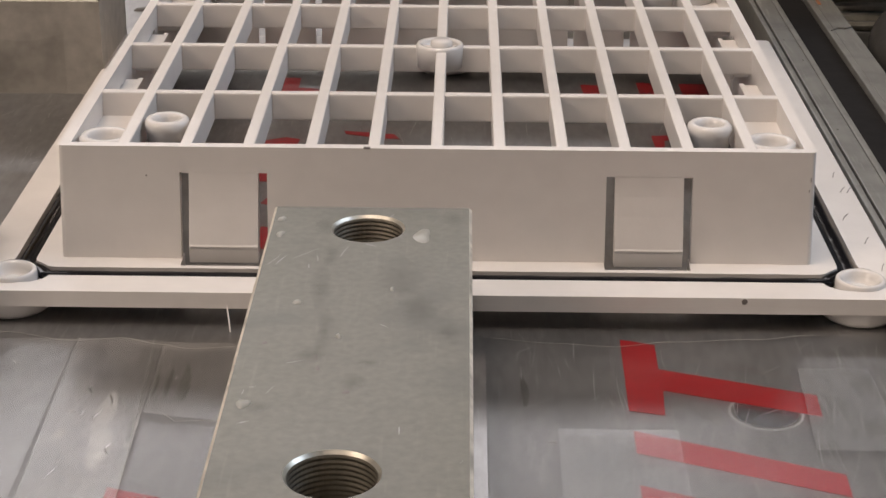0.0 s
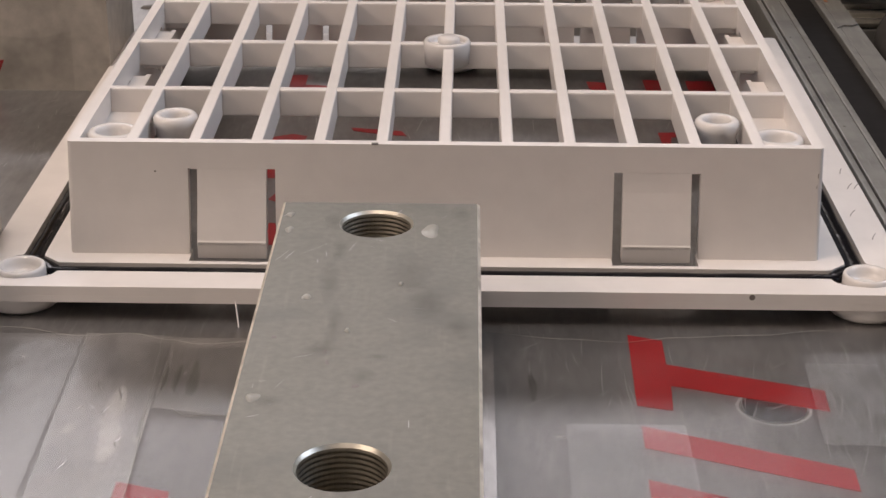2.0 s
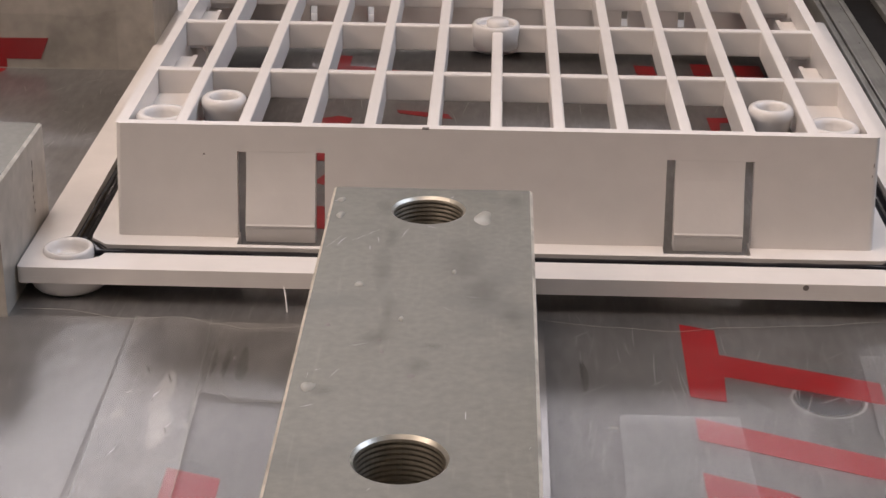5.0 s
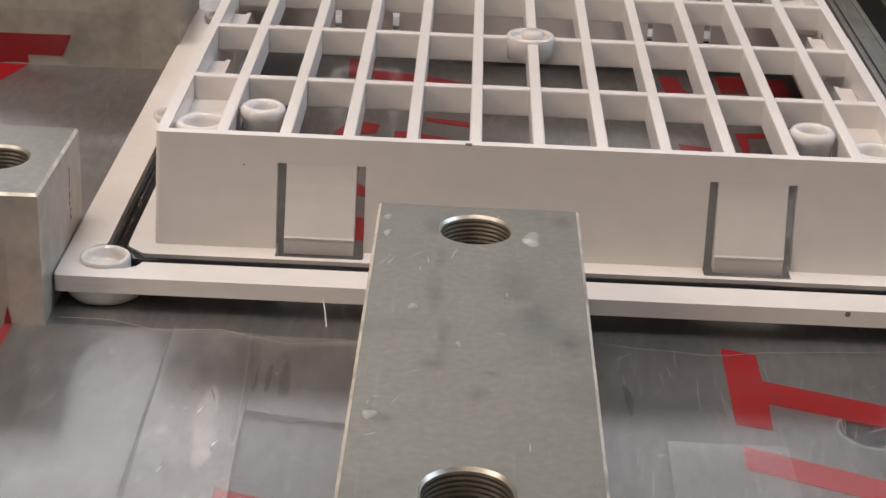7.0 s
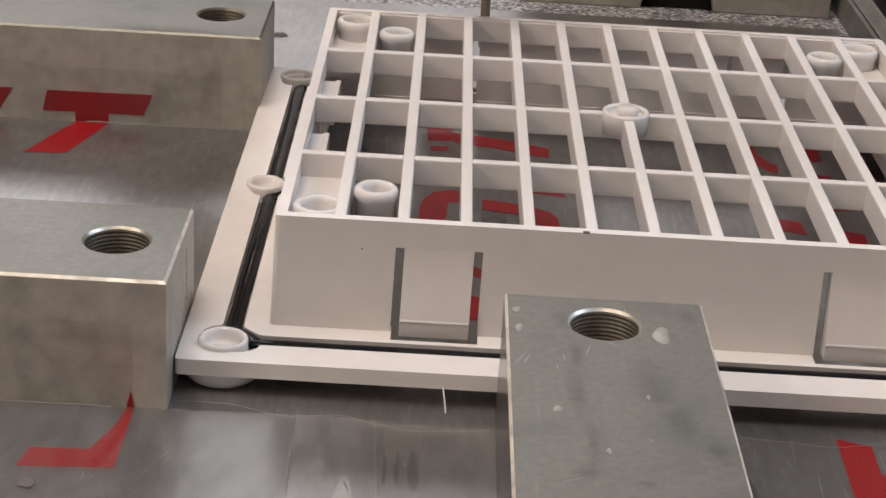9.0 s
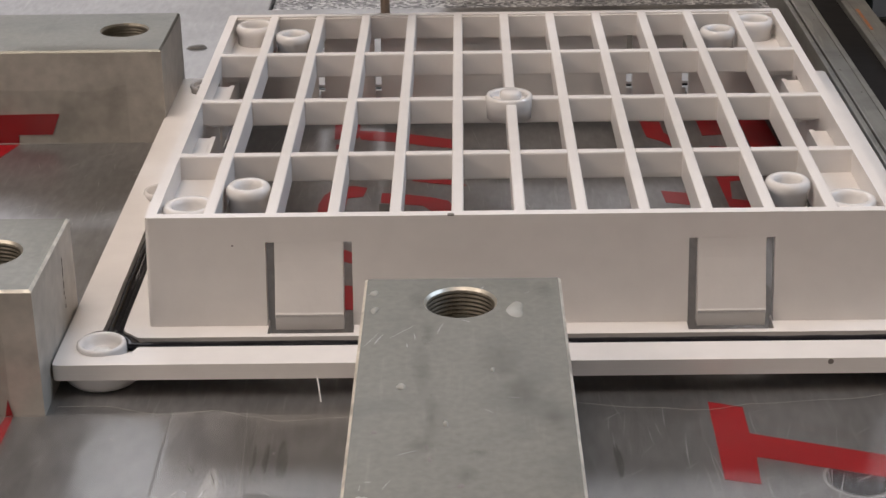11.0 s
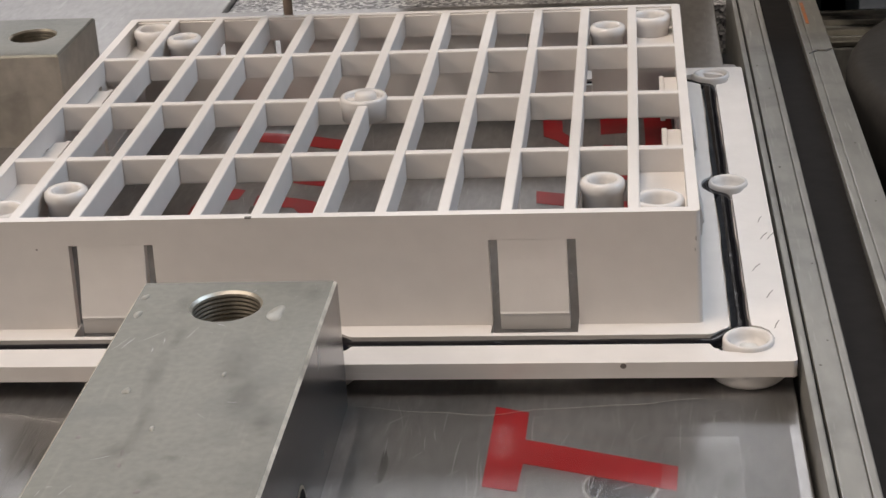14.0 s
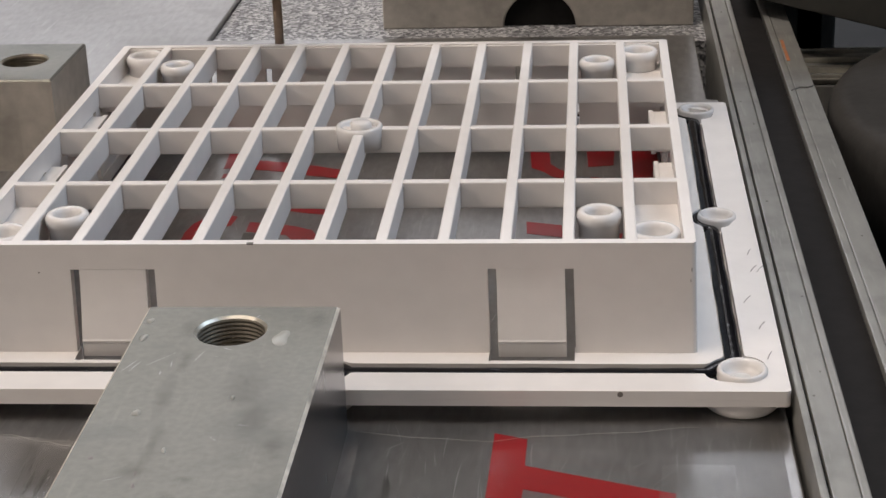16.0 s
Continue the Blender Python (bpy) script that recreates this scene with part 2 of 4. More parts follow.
def film_material(name="clear_film", haze=0.0, seed=0.0):
    """Clear wrinkled film: mostly let through, with a faint gloss; haze adds a patchy milky scatter."""
    m = bpy.data.materials.new(name)
    m.use_nodes = True
    n, l = m.node_tree.nodes, m.node_tree.links
    n.remove(n["Principled BSDF"])
    tr, gl, mx = n.new("ShaderNodeBsdfTransparent"), n.new("ShaderNodeBsdfGlossy"), n.new("ShaderNodeMixShader")
    tr.inputs[0].default_value = (0.95, 0.95, 0.95, 1)
    gl.inputs["Roughness"].default_value = 0.2
    fr = n.new("ShaderNodeFresnel")
    fr.inputs["IOR"].default_value = 1.3
    geo, t1, t2 = n.new("ShaderNodeNewGeometry"), n.new("ShaderNodeTexNoise"), n.new("ShaderNodeTexNoise")
    t1.inputs["Scale"].default_value, t1.inputs["Detail"].default_value, t1.inputs["Distortion"].default_value = 55, 1, 1.6
    t2.inputs["Scale"].default_value, t2.inputs["Detail"].default_value = 14, 2
    add = n.new("ShaderNodeMath")
    sm = n.new("ShaderNodeMapping")
    sm.inputs["Scale"].default_value = (1.5, 0.75, 1)
    l.new(geo.outputs["Position"], sm.inputs["Vector"])
    l.new(sm.outputs["Vector"], t1.inputs["Vector"])
    l.new(geo.outputs["Position"], t2.inputs["Vector"])
    l.new(t1.outputs["Fac"], add.inputs[0])
    l.new(t2.outputs["Fac"], add.inputs[1])
    bp = n.new("ShaderNodeBump")
    bp.inputs["Strength"].default_value, bp.inputs["Distance"].default_value = 0.13, 0.0016
    l.new(add.outputs[0], bp.inputs["Height"])
    l.new(bp.outputs[0], gl.inputs["Normal"])
    l.new(bp.outputs[0], fr.inputs["Normal"])
    l.new(fr.outputs[0], mx.inputs[0])
    l.new(tr.outputs[0], mx.inputs[1])
    l.new(gl.outputs[0], mx.inputs[2])
    out = mx.outputs[0]
    if haze:
        mp, t3, ramp = n.new("ShaderNodeMapping"), n.new("ShaderNodeTexNoise"), n.new("ShaderNodeValToRGB")
        mp.inputs["Scale"].default_value, mp.inputs["Location"].default_value = (1.6, 0.6, 1), (seed, seed, 0)
        l.new(geo.outputs["Position"], mp.inputs["Vector"])
        t3.inputs["Scale"].default_value, t3.inputs["Detail"].default_value, t3.inputs["Distortion"].default_value = 75, 5, 0.8
        l.new(mp.outputs["Vector"], t3.inputs["Vector"])
        e = ramp.color_ramp.elements
        e[0].position, e[0].color = 0.40, (haze * 0.35,) * 3 + (1,)
        e[1].position, e[1].color = 0.58, (haze,) * 3 + (1,)
        l.new(t3.outputs["Fac"], ramp.inputs[0])
        df, mh = n.new("ShaderNodeBsdfDiffuse"), n.new("ShaderNodeMixShader")
        df.inputs["Color"].default_value = (0.62, 0.60, 0.585, 1)
        l.new(ramp.outputs[0], mh.inputs[0])
        l.new(out, mh.inputs[1])
        l.new(df.outputs[0], mh.inputs[2])
        out = mh.outputs[0]
    l.new(out, n["Material Output"].inputs["Surface"])
    return m


FILM = film_material()
FILM_GLOSSY = film_material("crinkled_film", 0.03, 5.0)
FILM_FAINT = film_material("faintly_scuffed_film", 0.035, 7.0)
FILM_SCUFFED = film_material("scuffed_film", 0.075)
FILM_MILKY = film_material("milky_film", 0.12, 2.0)


# ---- mesh helpers ----
def mesh_of(name, bm, mat, smooth=False):
    bmesh.ops.recalc_face_normals(bm, faces=bm.faces)
    for v in bm.verts:
        v.co *= U
    me = bpy.data.meshes.new(name)
    bm.to_mesh(me)
    bm.free()
    me.materials.append(mat)
    if smooth:
        for p in me.polygons:
            p.use_smooth = True
    return me


def part(name, bm, mat, parent=None, label="", smooth=False, bevel=0.0):
    ob = new(name, mesh_of(name, bm, mat, smooth))
    if parent:
        ob.parent = parent
        ob.matrix_parent_inverse = parent.matrix_world.inverted()
    if label:
        tagged(ob, label)
    if bevel:
        mod = ob.modifiers.new("bevel", "BEVEL")
        mod.width, mod.segments, mod.limit_method, mod.angle_limit = bevel * U, 2, "ANGLE", radians(40)
    return ob


def thing(name, label, category, at=(0, 0, 0), group="", kind=""):
    ob = new(name)
    ob.empty_display_size = 0.01
    ob.matrix_world = Matrix.Translation([c * U for c in at])
    bpy.context.view_layer.update()
    return tagged(ob, label, category, group, kind)


def box(bm, x0, x1, y0, y1, z0, z1, chamfer=0.0):
    vs = [bm.verts.new((x, y, z)) for z in (z0, z1) for x, y in ((x0, y0), (x1, y0), (x1, y1), (x0, y1))]
    fs = [bm.faces.new([vs[i] for i in f]) for f in
          ((3, 2, 1, 0), (4, 5, 6, 7), (0, 1, 5, 4), (1, 2, 6, 5), (2, 3, 7, 6), (3, 0, 4, 7))]
    if chamfer:
        es = list({e for f in fs for e in f.edges})
        bmesh.ops.bevel(bm, geom=es, offset=chamfer, segments=2, affect="EDGES", profile=0.6)
    return bm


def boxed(*a, chamfer=0.0):
    return box(bmesh.new(), *a, chamfer=chamfer)


def revolve(bm, profile, cx=0.0, cy=0.0, seg=40, axis="z", base=0.0):
    """Turn a list of (radius, height) round an axis through (cx, cy)."""
    rings = []
    for r, h in profile:
        ring = []
        for i in range(seg):
            a = 2 * math.pi * i / seg
            c, s = r * math.cos(a), r * math.sin(a)
            co = (cx + c, cy + s, h) if axis == "z" else (h, cx + c, cy + s) if axis == "x" else (cx + c, h, cy + s)
            ring.append(bm.verts.new(co))
        rings.append(ring)
    for a, b in zip(rings, rings[1:]):
        for i in range(seg):
            j = (i + 1) % seg
            bm.faces.new((a[i], a[j], b[j], b[i]))
    return bm, rings


def turned(profile, cx=0.0, cy=0.0, seg=40, axis="z", cap=(False, False)):
    bm, rings = revolve(bmesh.new(), profile, cx, cy, seg, axis)
    if cap[0]:
        bm.faces.new(rings[0])
    if cap[1]:
        bm.faces.new(rings[-1])
    return bm


def sheet(outline, holes, z0, z1, put=None):
    """A flat piece with holes, z0 to z1 thick; put maps its (u, v, w) into place."""
    bm = bmesh.new()
    edges = []
    for loop in (outline, *holes):
        vs = [bm.verts.new((x, y, z0)) for x, y in loop]
        edges += [bm.edges.new((a, b)) for a, b in zip(vs, vs[1:] + vs[:1])]
    got = bmesh.ops.triangle_fill(bm, use_beauty=True, use_dissolve=False, edges=edges)
    faces = [g for g in got["geom"] if isinstance(g, bmesh.types.BMFace)]
    up = bmesh.ops.extrude_face_region(bm, geom=faces)
    for v in [g for g in up["geom"] if isinstance(g, bmesh.types.BMVert)]:
        v.co.z = z1
    if put:
        for v in bm.verts:
            v.co = put(*v.co)
    return bm


def rectangle(x0, x1, y0, y1):
    return [(x0, y0), (x1, y0), (x1, y1), (x0, y1)]


def rounded(x0, x1, y0, y1, r, n=6):
    out = []
    for cx, cy, a0 in ((x1 - r, y0 + r, -90), (x1 - r, y1 - r, 0), (x0 + r, y1 - r, 90), (x0 + r, y0 + r, 180)):
        for i in range(n + 1):
            a = radians(a0 + 90 * i / n)
            out.append((cx + r * math.cos(a), cy + r * math.sin(a)))
    return out


def circle(cx, cy, r, n=40):
    return [(cx + r * math.cos(2 * math.pi * i / n), cy + r * math.sin(2 * math.pi * i / n)) for i in range(n)]


def tube(path, radius, closed=False, seg=10, flat=1.0):
    """A round strand along a path of points; radius may be a function of the step."""
    bm = bmesh.new()
    pts = [Vector(p) for p in path]
    rings = []
    n = len(pts)
    for i, p in enumerate(pts):
        a, b = (pts[i - 1], pts[(i + 1) % n]) if closed else (pts[max(i - 1, 0)], pts[min(i + 1, n - 1)])
        d = (b - a).normalized()
        side = d.cross(Vector((0, 0, 1)))
        side = side.normalized() if side.length > 1e-4 else Vector((1, 0, 0))
        up = side.cross(d).normalized()
        r = radius(i) if callable(radius) else radius
        rings.append([bm.verts.new(p + side * r * math.cos(2 * math.pi * k / seg) + up * r * flat * math.sin(2 * math.pi * k / seg))
                      for k in range(seg)])
    pairs = list(zip(rings, rings[1:] + rings[:1])) if closed else list(zip(rings, rings[1:]))
    for a, b in pairs:
        for k in range(seg):
            j = (k + 1) % seg
            bm.faces.new((a[k], a[j], b[j], b[k]))
    if not closed:
        bm.faces.new(rings[0])
        bm.faces.new(rings[-1])
    return bm


# ---- the plan ----
W, D, TOP = 3.96, 3.87, 0.81
FL0, FL1 = 0.10, 0.188          # flange underside and top
BASE = 0.136                    # bottom of the sealant groove
RX, RZ = 4.435, 0.20             # profile's inner face and top

# ---- setting ----
outline = [(-9, -14), (RX - 0.025, -14), (RX - 0.025, 4.98), (RX - 0.115, 5.0), (RX - 0.115, 6.88), (-0.05, 6.88), (-0.05, 14), (-9, 14)]
table = part("table_plate", sheet(outline, [], -0.3, 0.0), PLATE, bevel=0.012)
tagged(table, "scratched grey aluminium plate of the machine table", "table", kind="structure")
mat_floor = part("machine_bed", boxed(-0.04, RX - 0.002, 6.89, 14, -0.5, -0.06), SPECK)
tagged(mat_floor, "speckled grey mineral casting behind the plate", "machine bed", kind="structure")
side_bed = part("side_bed", boxed(RX + 0.7, 14, -14, 14, -2.0, -0.9), DARK)
tagged(side_bed, "dark machine bed beside the profile rail", "machine bed", kind="structure")
under = part("table_underframe", boxed(-9, 14, -14, 14, -27, -2.01), DARK)
tagged(under, "dark painted machine underframe", "machine frame", kind="structure")

# Unseen room shell, added for bounced light and reflections.
wall_t = 0.1 / U
for nm, b in (("wall_north", (-75, 75, 90, 90 + wall_t, -27, 57)), ("wall_south", (-75, 75, -60 - wall_t, -60, -27, 57)),
              ("wall_west", (-75 - wall_t, -75, -60, 90, -27, 57)), ("wall_east", (75, 75 + wall_t, -60, 90, -27, 57))):
    tagged(part(nm, boxed(*b), WALLS), "unseen plain pale wall added to close the room", "wall", kind="structure")
tagged(part("ceiling", boxed(-75, 75, -60, 90, 57.2, 60), WALLS), "unseen plain pale ceiling added to close the room", "ceiling", kind="structure")
tagged(part("floor", boxed(-75, 75, -60, 90, -30, -27.1), FLOOR), "unseen grey floor added to close the room", "floor", kind="structure")

bolt = thing("plate_bolt", "flat grey bolt head sunk in the plate under the film", "bolt", (3.54, -1.34, 0))
part("bolt_head", turned([(0.150, 0.0002), (0.148, 0.0007), (0.135, 0.0009)], 3.54, -1.34, 40, cap=(False, True)), MIRROR_STEEL, bolt)
# Nearly flush rings: recess shade and rim highlight are painted by colour.
part("bolt_recess", turned([(0.150, 0.0003), (0.153, 0.0007), (0.160, 0.0008), (0.163, 0.0003)], 3.54, -1.34, 40), OIL_SHADE, bolt, "dark ring painting the shade of the bolt's recess")
part("bolt_rim", turned([(0.163, 0.0003), (0.166, 0.0009), (0.172, 0.0009), (0.176, 0.0003)], 3.54, -1.34, 40), SCRATCH_GLINT, bolt, "bright ring painting the highlight on the countersunk rim")

# ---- aluminium profile rail ----
rail = thing("profile_rail", "grey anodised aluminium profile with a dark slot", "rail", (RX + 0.38, 0, 0), kind="structure")
LIP0, LIP1, OUT0, OUT1 = RX, RX + 0.226, RX + 0.470, RX + 0.680
part("inner_ridge", boxed(LIP0, LIP0 + 0.040, -13, 14, -0.9, RZ - 0.006, chamfer=0.008), RAIL, rail)
part("inner_lip", boxed(LIP0 + 0.052, LIP1 - 0.046, -13, 14, -0.9, RZ, chamfer=0.008), RAIL, rail)
part("inner_band", boxed(LIP1 - 0.044, LIP1, -13, 14, -0.9, RZ + 0.005, chamfer=0.010), RAIL, rail)
part("rail_groove", boxed(LIP0 + 0.041, LIP0 + 0.051, -13, 14, -0.9, RZ - 0.035), HOLLOW, rail, "thin dark seam along the lip")
part("slot_strip", boxed(LIP1 + 0.002, OUT0 - 0.002, -13, 14, -0.9, RZ - 0.045), BELT, rail, "dark strip in the slot")
part("outer_band", boxed(OUT0, OUT0 + 0.052, -13, 14, -0.9, RZ + 0.004, chamfer=0.010), RAIL, rail)
part("outer_lip", boxed(OUT0 + 0.054, OUT1, -13, 14, -0.9, RZ, chamfer=0.010), RAIL, rail)

part("paint_mark", boxed(OUT0 + 0.07, OUT0 + 0.095, 5.35, 5.95, RZ + 0.0005, RZ + 0.003), ORANGE, rail, "thin worn orange paint mark on the lip")
rnd = random.Random(11)
for _ in range(13):
    dx, dy = rnd.choice((RX + rnd.uniform(0.07, 0.16), RX + rnd.uniform(0.54, 0.66))), rnd.uniform(-1.0, 7.0)
    part("rail_ding", boxed(dx - rnd.uniform(0.002, 0.008), dx + 0.005, dy - 0.008, dy + rnd.uniform(0.0, 0.03), RZ + 0.0004, RZ + 0.0016), STAIN, rail, "dark ding in the lip")

# ---- rubber drum and far bar ----
drum = thing("rubber_drum", "matt black rubber drum beside the rail", "drum", (7.42, 4.0, -0.9))
part("drum_body", turned([(2.27, -0.9), (2.27, 0.14), (2.255, 0.20), (2.225, 0.25), (2.18, 0.28), (2.12, 0.295), (0.4, 0.30)], 7.42, 4.0, 128, cap=(True, True)), DRUM, drum, smooth=True)
part("drum_cap", turned([(0.4, 0.301), (0.4, 0.325), (0.37, 0.335)], 7.42, 4.0, 40, cap=(True, True)), DRUM, drum)
bar = thing("cross_bar", "pale ribbed aluminium cross bar behind the drum", "bar", (5.7, 6.3, -0.9))
part("bar_body", boxed(RX + 0.72, 6.6, 5.80, 6.74, -0.9, -0.14, chamfer=0.02), RAIL, bar)
for y0, y1 in ((5.80, 5.92), (6.12, 6.20), (6.42, 6.56), (6.68, 6.73)):
    part("bar_rib", boxed(RX + 0.72, 6.6, y0, y1, -0.139, -0.09, chamfer=0.01), BRIGHT, bar, "bright raised rib")

hood = thing("machine_cover", "dark olive sheet metal cover behind the rubber drum", "machine cover", (8.0, 7.0, 0.35))
part("cover_body", sheet([(4.74, 6.85), (6.46, 4.93), (6.46, 10.00), (4.74, 10.00)], [], 0.35, 3.2), OLIVE, hood, bevel=0.02)
for x_ in (5.54, 5.66):
    part("cover_leg", boxed(x_ - 0.2, x_ + 0.2, 9.1, 9.5, -0.9, 0.349, chamfer=0.02), OLIVE, hood)

# ---- notched beam at the back ----
beam = thing("notched_beam", "grey steel beam with half-round notch and added unseen top", "beam", (2.9, 7.9, 0))
prof = [(1.5, -0.06), (2.945 - 0.33, -0.06)]
prof += [(2.945 - 0.33 * math.cos(math.pi * i / 20), -0.06 + 0.33 * math.sin(math.pi * i / 20)) for i in range(1, 20)]
# The unseen top is added height, to darken the plate's reflection.
prof += [(2.945 + 0.33, -0.06), (4.345, -0.06), (4.345, 2.9), (1.5, 2.9)]
part("beam_body", sheet(prof, [], 7.40, 8.4, put=lambda x, z, y: (x, y, z)), BLOCK_SIDE, beam, bevel=0.015)
# Dark sheet across the notch, standing for the shade of its hollow.
part("notch_shade", boxed(2.55, 3.34, 7.48, 7.52, -0.058, 0.33), HOLLOW, beam, "dark sheet painting the shade in the notch")


# ---- clamp blocks with threaded holes ----
def clamp_block(x0, x1, y0, y1, holes, label, r=0.178, side_holes=(), height=0.70, side=None, edge=None):
    h = height
    c = 0.014
    ob = thing("clamp_block", label, "clamp block", ((x0 + x1) / 2, (y0 + y1) / 2, 0), group="clamp blocks")
    bm = bmesh.new()
    loops = [rectangle(x0 + c, x1 - c, y0 + c, y1 - c)] + [circle(hx, hy, r) for hx, hy in holes]
    es, first = [], None
    for lp in loops:
        vs = [bm.verts.new((x, y, h)) for x, y in lp]
        first = first or vs
        es += [bm.edges.new((a, b)) for a, b in zip(vs, vs[1:] + vs[:1])]
    bmesh.ops.triangle_fill(bm, use_beauty=True, edges=es)
    part("block_top", bm, BLOCK, ob)
    rim_in, rim_out = rectangle(x0 + c, x1 - c, y0 + c, y1 - c), rectangle(x0, x1, y0, y1)
    bm = bmesh.new()
    hi_ = [bm.verts.new((x, y, h)) for x, y in rim_in]
    lo_ = [bm.verts.new((x, y, h - c)) for x, y in rim_out]
    for i in range(4):
        j = (i + 1) % 4
        bm.faces.new((hi_[i], hi_[j], lo_[j], lo_[i]))
    # The pale chamfer colour paints the glint along the block's edge.
    part("edge_chamfer", bm, edge or EDGE, ob, "chamfer, pale as a painted glint except at the back")
    sides = bmesh.new()
    up = [sides.verts.new((x, y, h - c)) for x, y in rectangle(x0, x1, y0, y1)]
    dn = [sides.verts.new((x, y, 0.0)) for x, y in rectangle(x0, x1, y0, y1)]
    for i in range(4):
        j = (i + 1) % 4
        sides.faces.new((up[i], up[j], dn[j], dn[i]))
    sides.faces.new(dn)
    part("block_side", sides, side or BLOCK_SIDE, ob, "scuffed side faces")
    for hx, hy in holes:
        ring = turned([(r, h), (r * 0.93, h - 0.014)], hx, hy, 48)
        part("hole_chamfer", ring, BRIGHT, ob, "bright bevelled rim", smooth=True)
        pr = [(r * 0.93, h - 0.014)]
        z = h - 0.014
        while z > 0.2:
            pr += [(r * 0.912, z - 0.010), (r * 0.912, z - 0.013), (r * 0.93, z - 0.022)]
            z -= 0.022
        part("thread", turned(pr, hx, hy, 48, cap=(False, True)), THREAD, ob, "dull cut thread")
    for hy, hz in side_holes:
        part("side_hole_rim", turned([(0.115, x1 + 0.001), (0.098, x1 - 0.012), (0.098, x1 + 0.004), (0.115, x1 + 0.001)], hy, hz, 28, "x"), BRIGHT, ob)
        # Flat disc on the face; its black paints the shade of a bore.
        part("side_hole", turned([(0.098, x1 + 0.003), (0.09, x1 + 0.0025)], hy, hz, 28, "x", cap=(False, True)), HOLLOW, ob, "dark disc painting the drilled hole's shade")
    return ob


clamp_block(1.192, 2.163, -4.03, -0.54, [(1.666, -0.829), (1.657, -3.182)],
                          "grey steel clamp block with threaded holes before the grille", side_holes=[(-1.86, 0.19)], side=MIRROR_STEEL)
side_block = clamp_block(-3.92, -0.452, -0.652, 0.295, [(-0.775, -0.18), (-3.1, -0.18)], "grey steel clamp block with a threaded hole beside the flange", height=0.704)
clamp_block(-3.92, -0.435, 3.42, 4.38, [(-0.775, 3.93), (-3.1, 3.93)], "scuffed steel clamp block at the back of the grille", height=0.69, edge=BLOCK)
rnd = random.Random(17)
for k in range(7):
    my, mz = 0.02 + rnd.uniform(-0.012, 0.012), 0.30 + 0.045 * k + rnd.uniform(-0.01, 0.01)
    w_, h_ = rnd.uniform(0.003, 0.008), rnd.uniform(0.006, 0.022)
    part("dark_chip", sheet([(my - w_, mz - h_), (my + w_ * 0.6, mz - h_ * 0.7), (my + w_, mz + h_ * 0.5), (my - w_ * 0.4, mz + h_)], [], -0.4535, -0.4505, put=lambda y, z, x: (x, y, z)), STAIN, side_block, "small dark chip")


def wrapped_film(x0, x1, y, z1, seed):
    """Clear crinkled film turned up against the front face of a clamp block."""
    bm_ = bmesh.new()
    n_, m_ = 120, 24
    grid = [[bm_.verts.new((x0 + (x1 - x0) * i / n_, y - 0.004 - 0.010 * abs(noise.noise(Vector((x0 + (x1 - x0) * i / n_ * 2.2, j * 0.16, seed)))), 0.006 + (z1 + 0.06 * noise.noise(Vector((i * 0.07, seed, 0)))) * j / m_))
             for i in range(n_ + 1)] for j in range(m_ + 1)]
    for j in range(m_):
        for i in range(n_):
            bm_.faces.new((grid[j][i], grid[j][i + 1], grid[j + 1][i + 1], grid[j + 1][i]))
    ob = tagged(part("upturned_film", bm_, FILM_GLOSSY, smooth=True), "clear crinkled film turned up against the clamp block", "film")
    ob.visible_shadow = False
    if ob.data.polygons[0].normal.y > 0:
        ob.data.flip_normals()


wrapped_film(-3.9, -0.62, -0.652, 0.46, 3.0)
wrapped_film(-3.9, -0.70, 3.42, 0.40, 8.0)


# Opaque pale strand that paints the bright line on the film's crease.
tagged(part("film_crease", tube([(-3.0 + 0.0845 * i, -0.658 - 0.003 * math.sin(1.7 * i), 0.006 + 0.002 * math.sin(2.3 * i)) for i in range(28)], 0.0034, seg=6), GLUE_GLINT),
       "film crease along the clamp block's foot, painted pale as a glint", "film")


# ---- glue spots and smears on the front block ----
def blob(name, cx, cy, z, rx, ry, h, mat, label, category, seed):
    rnd = random.Random(seed)
    bm = bmesh.new()
    n = 28
    p1, p2 = rnd.uniform(0, 6), rnd.uniform(0, 6)
    k = [1 + 0.16 * math.sin(2 * math.pi * 2 * i / n + p1) + 0.12 * math.sin(2 * math.pi * 3 * i / n + p2) for i in range(n)]
    lo = [bm.verts.new((cx + rx * k[i] * math.cos(2 * math.pi * i / n), cy + ry * k[i] * math.sin(2 * math.pi * i / n), z)) for i in range(n)]
    hi = [bm.verts.new((cx + 0.75 * (v.co.x - cx), cy + 0.75 * (v.co.y - cy), z + h)) for v in lo]
    for i in range(n):
        j = (i + 1) % n
        bm.faces.new((lo[i], lo[j], hi[j], hi[i]))
    bm.faces.new(hi)
    return tagged(part(name, bm, mat, smooth=True), label, category)


for i, (gx, gy, gr) in enumerate(((1.927, -0.923, 0.045), (1.246, -0.723, 0.018), (1.255, -0.917, 0.02), (1.404, -1.697, 0.018),
                                  (1.277, -2.654, 0.025), (1.603, -2.039, 0.012), (1.808, -1.551, 0.010))):
    blob("glue_spot", gx, gy, 0.7005, gr, gr * 1.7, 0.006, GLUE_GLINT, "small pale dried glue spot on the clamp block", "glue spot", i)

